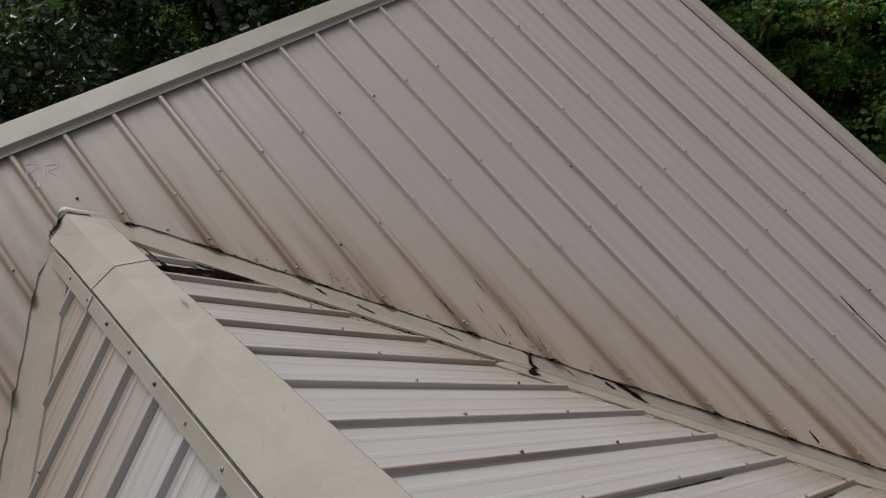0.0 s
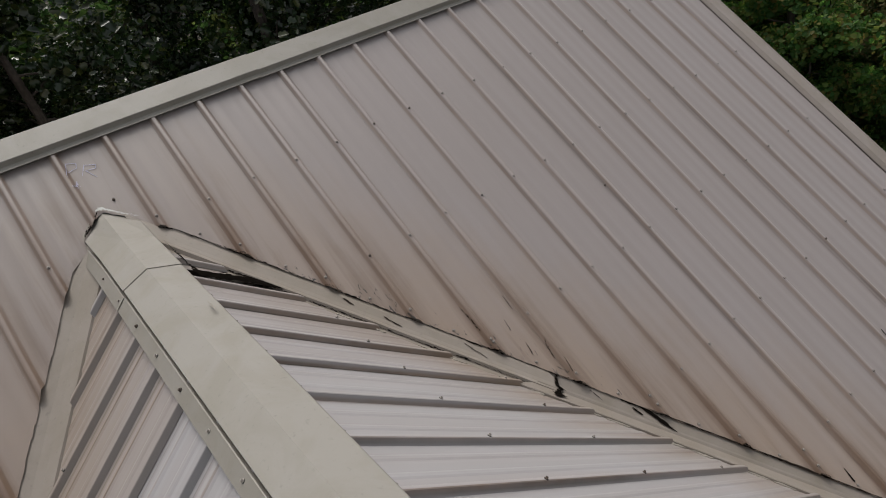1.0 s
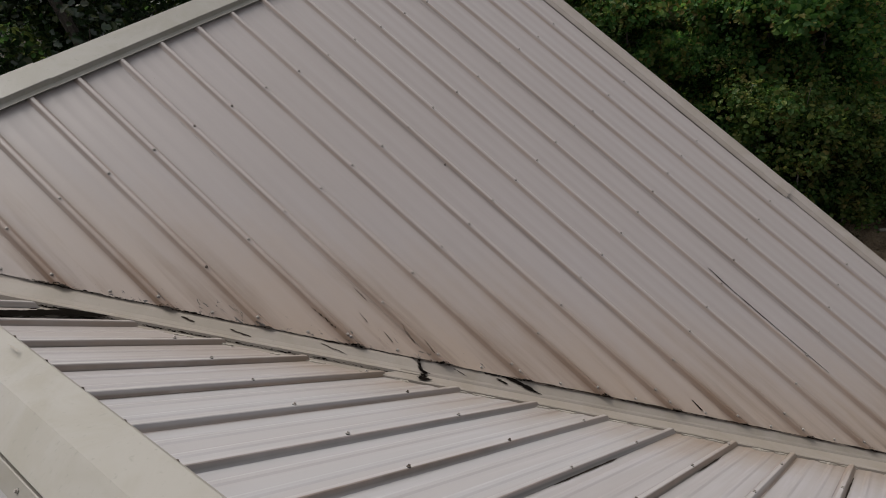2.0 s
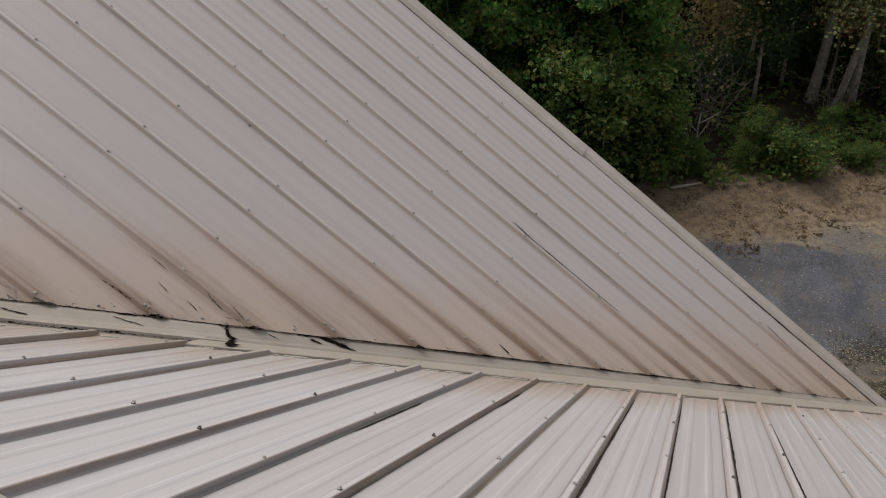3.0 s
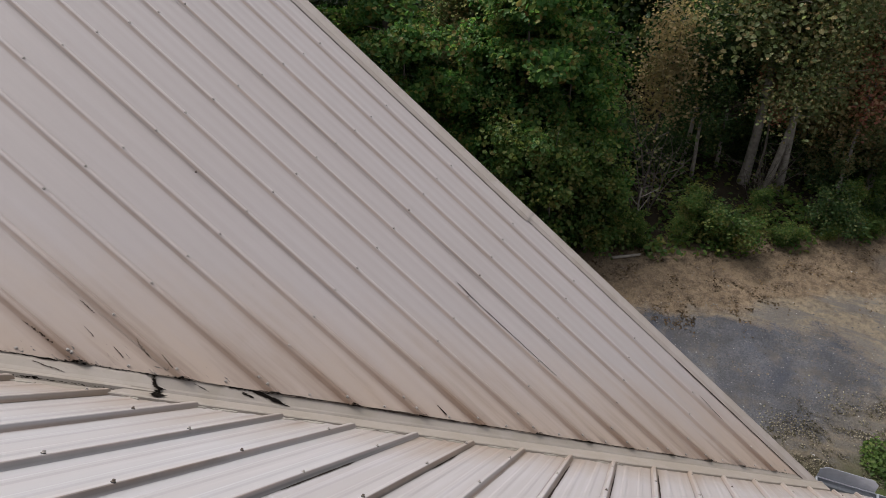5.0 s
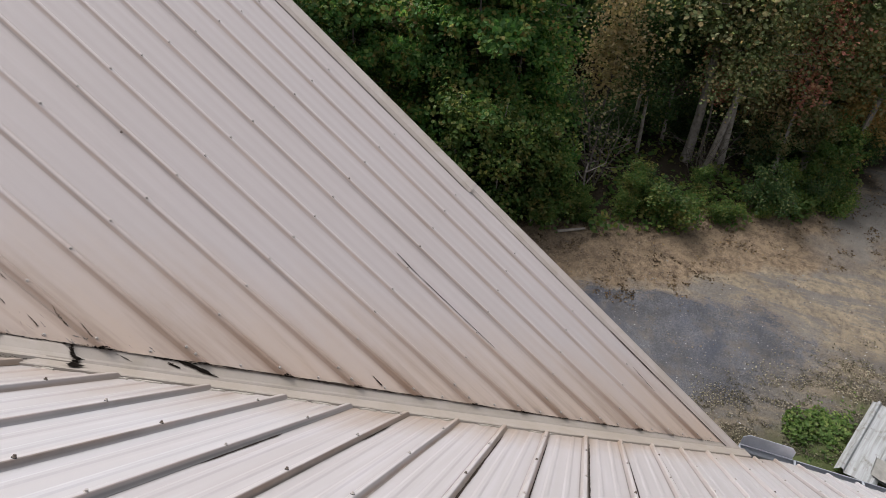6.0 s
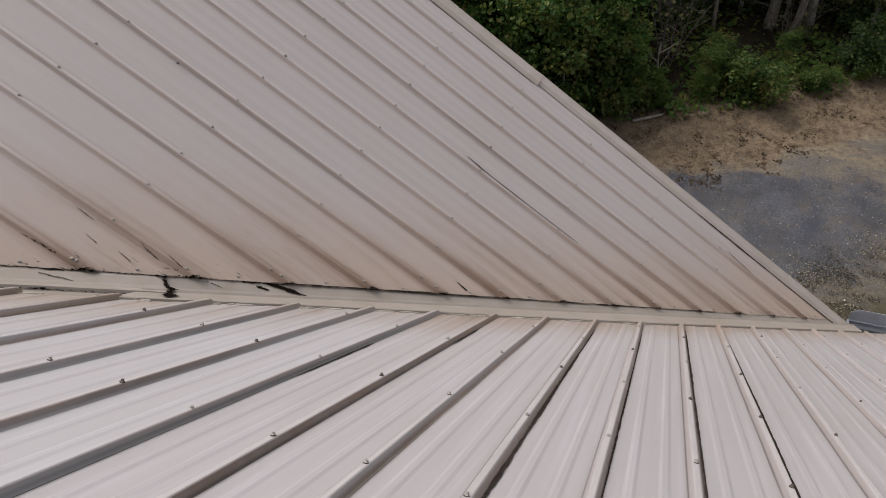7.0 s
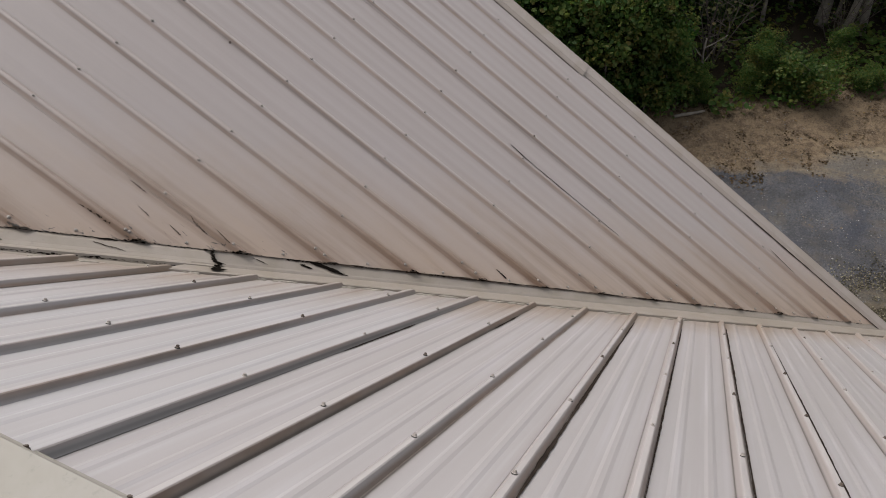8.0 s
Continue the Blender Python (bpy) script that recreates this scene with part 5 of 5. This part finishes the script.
weeds = part_of("weeds", leaf_mesh("weeds", np.stack([px, py, pz], 1)[keep], wsize[keep], rng), LEAF_WEED, None)
tagged(weeds, "bright green broad-leaved weeds beside the house", "weeds", kind="stuff")
n = 90000
px, py = rng.uniform(5.5, 11.0, n), rng.uniform(-10.5, -4.6, n)
lim = np.array([noise.noise((a * 2.1, b * 2.1, 57.0)) + 0.7 * noise.noise((a * 6, b * 6, 5.0)) for a, b in zip(px, py)])
lawn = 0.8 * px + 0.6 * py
keep = (lawn < 3.2 + rng.normal(0, 0.3, n)) & (lawn > 1.7) & (py < -4.8) & (lim + rng.normal(0, 0.1, n) > 0.0)
pz = np.array([bank(a, b) for a, b in zip(px, py)]) + rng.uniform(0.004, 0.025, n)
dead = part_of("dead_weeds", leaf_mesh("dead_weeds", np.stack([px, py, pz], 1)[keep], 0.024, rng, 0.2), leaf_material("dry_weeds", ((0.0, (0.036, 0.032, 0.022)), (0.5, (0.10, 0.088, 0.062)), (0.75, (0.24, 0.205, 0.16)), (1.0, (0.33, 0.29, 0.235)))), None)
tagged(dead, "dry brown weeds and litter at the edge of the grass", "weeds", kind="stuff")
# loose clods of earth
n = 9000
s_, d_ = rng.uniform(-3.5, 9.5, n), rng.uniform(-5.2, 0.4, n)
px, py = EDGE_P.x + s_ * EDGE_T.x + d_ * EDGE_N.x, EDGE_P.y + s_ * EDGE_T.y + d_ * EDGE_N.y
clump = np.array([noise.noise((a * 1.3, b * 1.3, 41.0)) + 0.7 * noise.noise((a * 4.2, b * 4.2, 13.0)) for a, b in zip(px, py)])
ok = clump + rng.normal(0, 0.2, n) > 0.10
px, py = px[ok], py[ok]
unit = np.array([(1, 0, 0), (-1, 0, 0), (0, 1, 0), (0, -1, 0), (0, 0, 1), (0, 0, -1)], float)
tri8 = [(4, 0, 2), (4, 2, 1), (4, 1, 3), (4, 3, 0), (5, 2, 0), (5, 1, 2), (5, 3, 1), (5, 0, 3)]
vs, fs = [], []
for k in range(len(px)):
    size = rng.uniform(0.005, 0.013) * (1.8 if rng.random() < 0.06 else 1.0)
    p = unit * (size * rng.uniform(0.6, 1.5, 3) * (1, 1, 0.6)) + rng.normal(0, size * 0.25, (6, 3)) + (px[k], py[k], bank(px[k], py[k]) + size * 0.2)
    vs += p.tolist()
    fs += [(a + 6 * k, b + 6 * k, c + 6 * k) for a, b, c in tri8]
MAT_CLOD = Mat("earth_clods")
MAT_CLOD = MAT_CLOD.done(MAT_CLOD.ramp(MAT_CLOD.node("ShaderNodeNewGeometry").outputs["Random Per Island"], (0.0, (0.07, 0.056, 0.044)), (0.7, (0.13, 0.105, 0.08)), (1.0, (0.19, 0.155, 0.12))), 0.95)
cm = bpy.data.meshes.new("earth_clods")
cm.from_pydata(vs, [], fs)
tagged(part_of("earth_clods", cm, MAT_CLOD, None), "small brown clods of earth strewn over the yard", "clods", kind="stuff")
# pebbles on the pad
n = 3200
s_, d_ = rng.normal(1.2, 3.2, n), rng.normal(-3.6, 1.3, n)
px, py = EDGE_P.x + s_ * EDGE_T.x + d_ * EDGE_N.x, EDGE_P.y + s_ * EDGE_T.y + d_ * EDGE_N.y
MAT_PEBBLE = Mat("pale_pebbles")
MAT_PEBBLE = MAT_PEBBLE.done(MAT_PEBBLE.ramp(MAT_PEBBLE.node("ShaderNodeNewGeometry").outputs["Random Per Island"], (0.0, (0.05, 0.05, 0.055)), (0.85, (0.17, 0.165, 0.16)), (1.0, (0.36, 0.35, 0.34))), 0.9)
unit = np.array([(1, 0, 0), (-1, 0, 0), (0, 1, 0), (0, -1, 0), (0, 0, 1), (0, 0, -1)], float)
tri8 = [(4, 0, 2), (4, 2, 1), (4, 1, 3), (4, 3, 0), (5, 2, 0), (5, 1, 2), (5, 3, 1), (5, 0, 3)]
vs, fs = [], []
for k in range(n):
    size = rng.uniform(0.005, 0.013) * (1.7 if rng.random() < 0.06 else 1.0)
    p = unit * (size * rng.uniform(0.7, 1.3, 3) * (1, 1, 0.6)) + rng.normal(0, size * 0.15, (6, 3)) + (px[k], py[k], bank(px[k], py[k]) + size * 0.3)
    vs += p.tolist()
    fs += [(a + 6 * k, b + 6 * k, c + 6 * k) for a, b, c in tri8]
pm = bpy.data.meshes.new("pebbles")
pm.from_pydata(vs, [], fs)
peb = part_of("pebbles", pm, MAT_PEBBLE, None)
tagged(peb, "small grey pebbles strewn over the gravel pad", "pebbles", kind="stuff")


# offcuts of sheet metal lying in the weeds
def offcut(name, label, at, turn, length, width, prof, tilt, material, seed):
    rnd = random.Random(seed)
    top = thing(name, label, "sheet metal", group="sheet offcuts")
    rows = []
    for i in range(9):
        u = (i / 8 - 0.5) * length
        rows.append([Vector((u + rnd.uniform(-0.015, 0.015) * (i in (0, 8)), v * width, h + 0.012 * math.sin(u * 2.3 + seed) + wob(u * 2, v * 3 + seed, 0.012))) for v, h in prof])
    part("sheet", grid_mesh(rows, thick=lambda p: p - Vector((0, 0, 0.003))), material, top)
    top.matrix_basis = pose(*at, tilt[0], tilt[1], turn)
    return top


RIBBED = [(-0.5, -0.03), (-0.44, 0.0), (-0.40, 0.02), (-0.34, 0.02), (-0.30, 0.0), (-0.10, 0.006), (0.10, 0.0), (0.26, 0.004), (0.30, 0.05), (0.36, 0.058), (0.41, 0.02), (0.5, -0.01)]
FLAT = [(-0.5, 0.0), (-0.2, 0.004), (0.15, 0.0), (0.47, 0.003), (0.5, 0.02)]
MAT_OFFCUT = Mat("weathered_white_sheet")
spots, runs = MAT_OFFCUT.noise(MAT_OFFCUT.place(), 9, 5, 0.7), MAT_OFFCUT.noise(MAT_OFFCUT.coords((1.2, 22, 4)), 1.0, 4, 0.6)
hide = MAT_OFFCUT.mix(MAT_OFFCUT.ramp(runs, (0.40, 0.0), (0.62, 1.0)), (0.225, 0.23, 0.235), (0.14, 0.14, 0.136))
hide = MAT_OFFCUT.mix(MAT_OFFCUT.ramp(spots, (0.55, 0.0), (0.70, 0.85)), hide, (0.085, 0.072, 0.058))
MAT_OFFCUT.bump(spots, 0.3, 0.01)
MAT_OFFCUT = MAT_OFFCUT.done(hide, 0.6)
MAT_OFFCUT_DIRTY = plain("dirty_grey_sheet", (0.20, 0.19, 0.172), 0.75, 0.0, 7, 0.55)
gz = bank(7.9, -7.5)
offcut("metal_offcut", "weathered grey dirty flat sheet offcut lying in weeds", (7.72, -7.62, gz + 0.05), -21, 1.50, 0.46, FLAT, (2, 0), MAT_OFFCUT_DIRTY, 1)
offcut("metal_offcut", "weathered grey-white ribbed sheet offcut on top of another", (7.70, -7.32, gz + 0.12), -25, 1.76, 0.50, RIBBED, (-7, 1), MAT_OFFCUT, 2)
offcut("metal_offcut", "small grey folded sheet offcut across the pile", (7.10, -7.36, gz + 0.19), -22, 0.40, 0.36, FLAT, (3, 2), MAT_OFFCUT_DIRTY, 3)

# fallen branch at the foot of the wood
log = thing("fallen_log", "grey weathered fallen branch at the wood's edge", "log", at=(11.01, -2.35, bank(11.01, -2.35) + 0.035))
bm = bmesh.new()
rl = random.Random(3)
tube(bm, bent(Vector((-0.17, 0.25, 0)), Vector((0.29, -0.44, 0.02)), 0.58, rl, 6, 0.0, 0.25), [0.030, 0.031, 0.030, 0.029, 0.027, 0.026, 0.022], 8)
part("limb", bm, MAT_BARK, log)

# broken sapling in the gap
stub = thing("dead_sapling", "pale broken trunk of a dead sapling at the wood's edge", "tree", at=(11.75, -2.31, bank(11.75, -2.31)))
bm = bmesh.new()
stem = bent(Vector((0, 0, -0.1)), Vector((0.04, -0.10, 1)), 1.25, rl, 7, 0.0, 0.5)
tube(bm, stem, [0.040, 0.036, 0.034, 0.031, 0.028, 0.024, 0.020, 0.014], 8)
for k, way in ((4, (0.5, -0.5, 0.7)), (5, (-0.4, 0.6, 0.6)), (6, (0.2, -0.7, 0.5))):
    tube(bm, bent(stem[k], Vector(way), 0.45, rl, 4), [0.012, 0.010, 0.008, 0.005, 0.003], 5)
part("trunk", bm, MAT_BARK, stub)
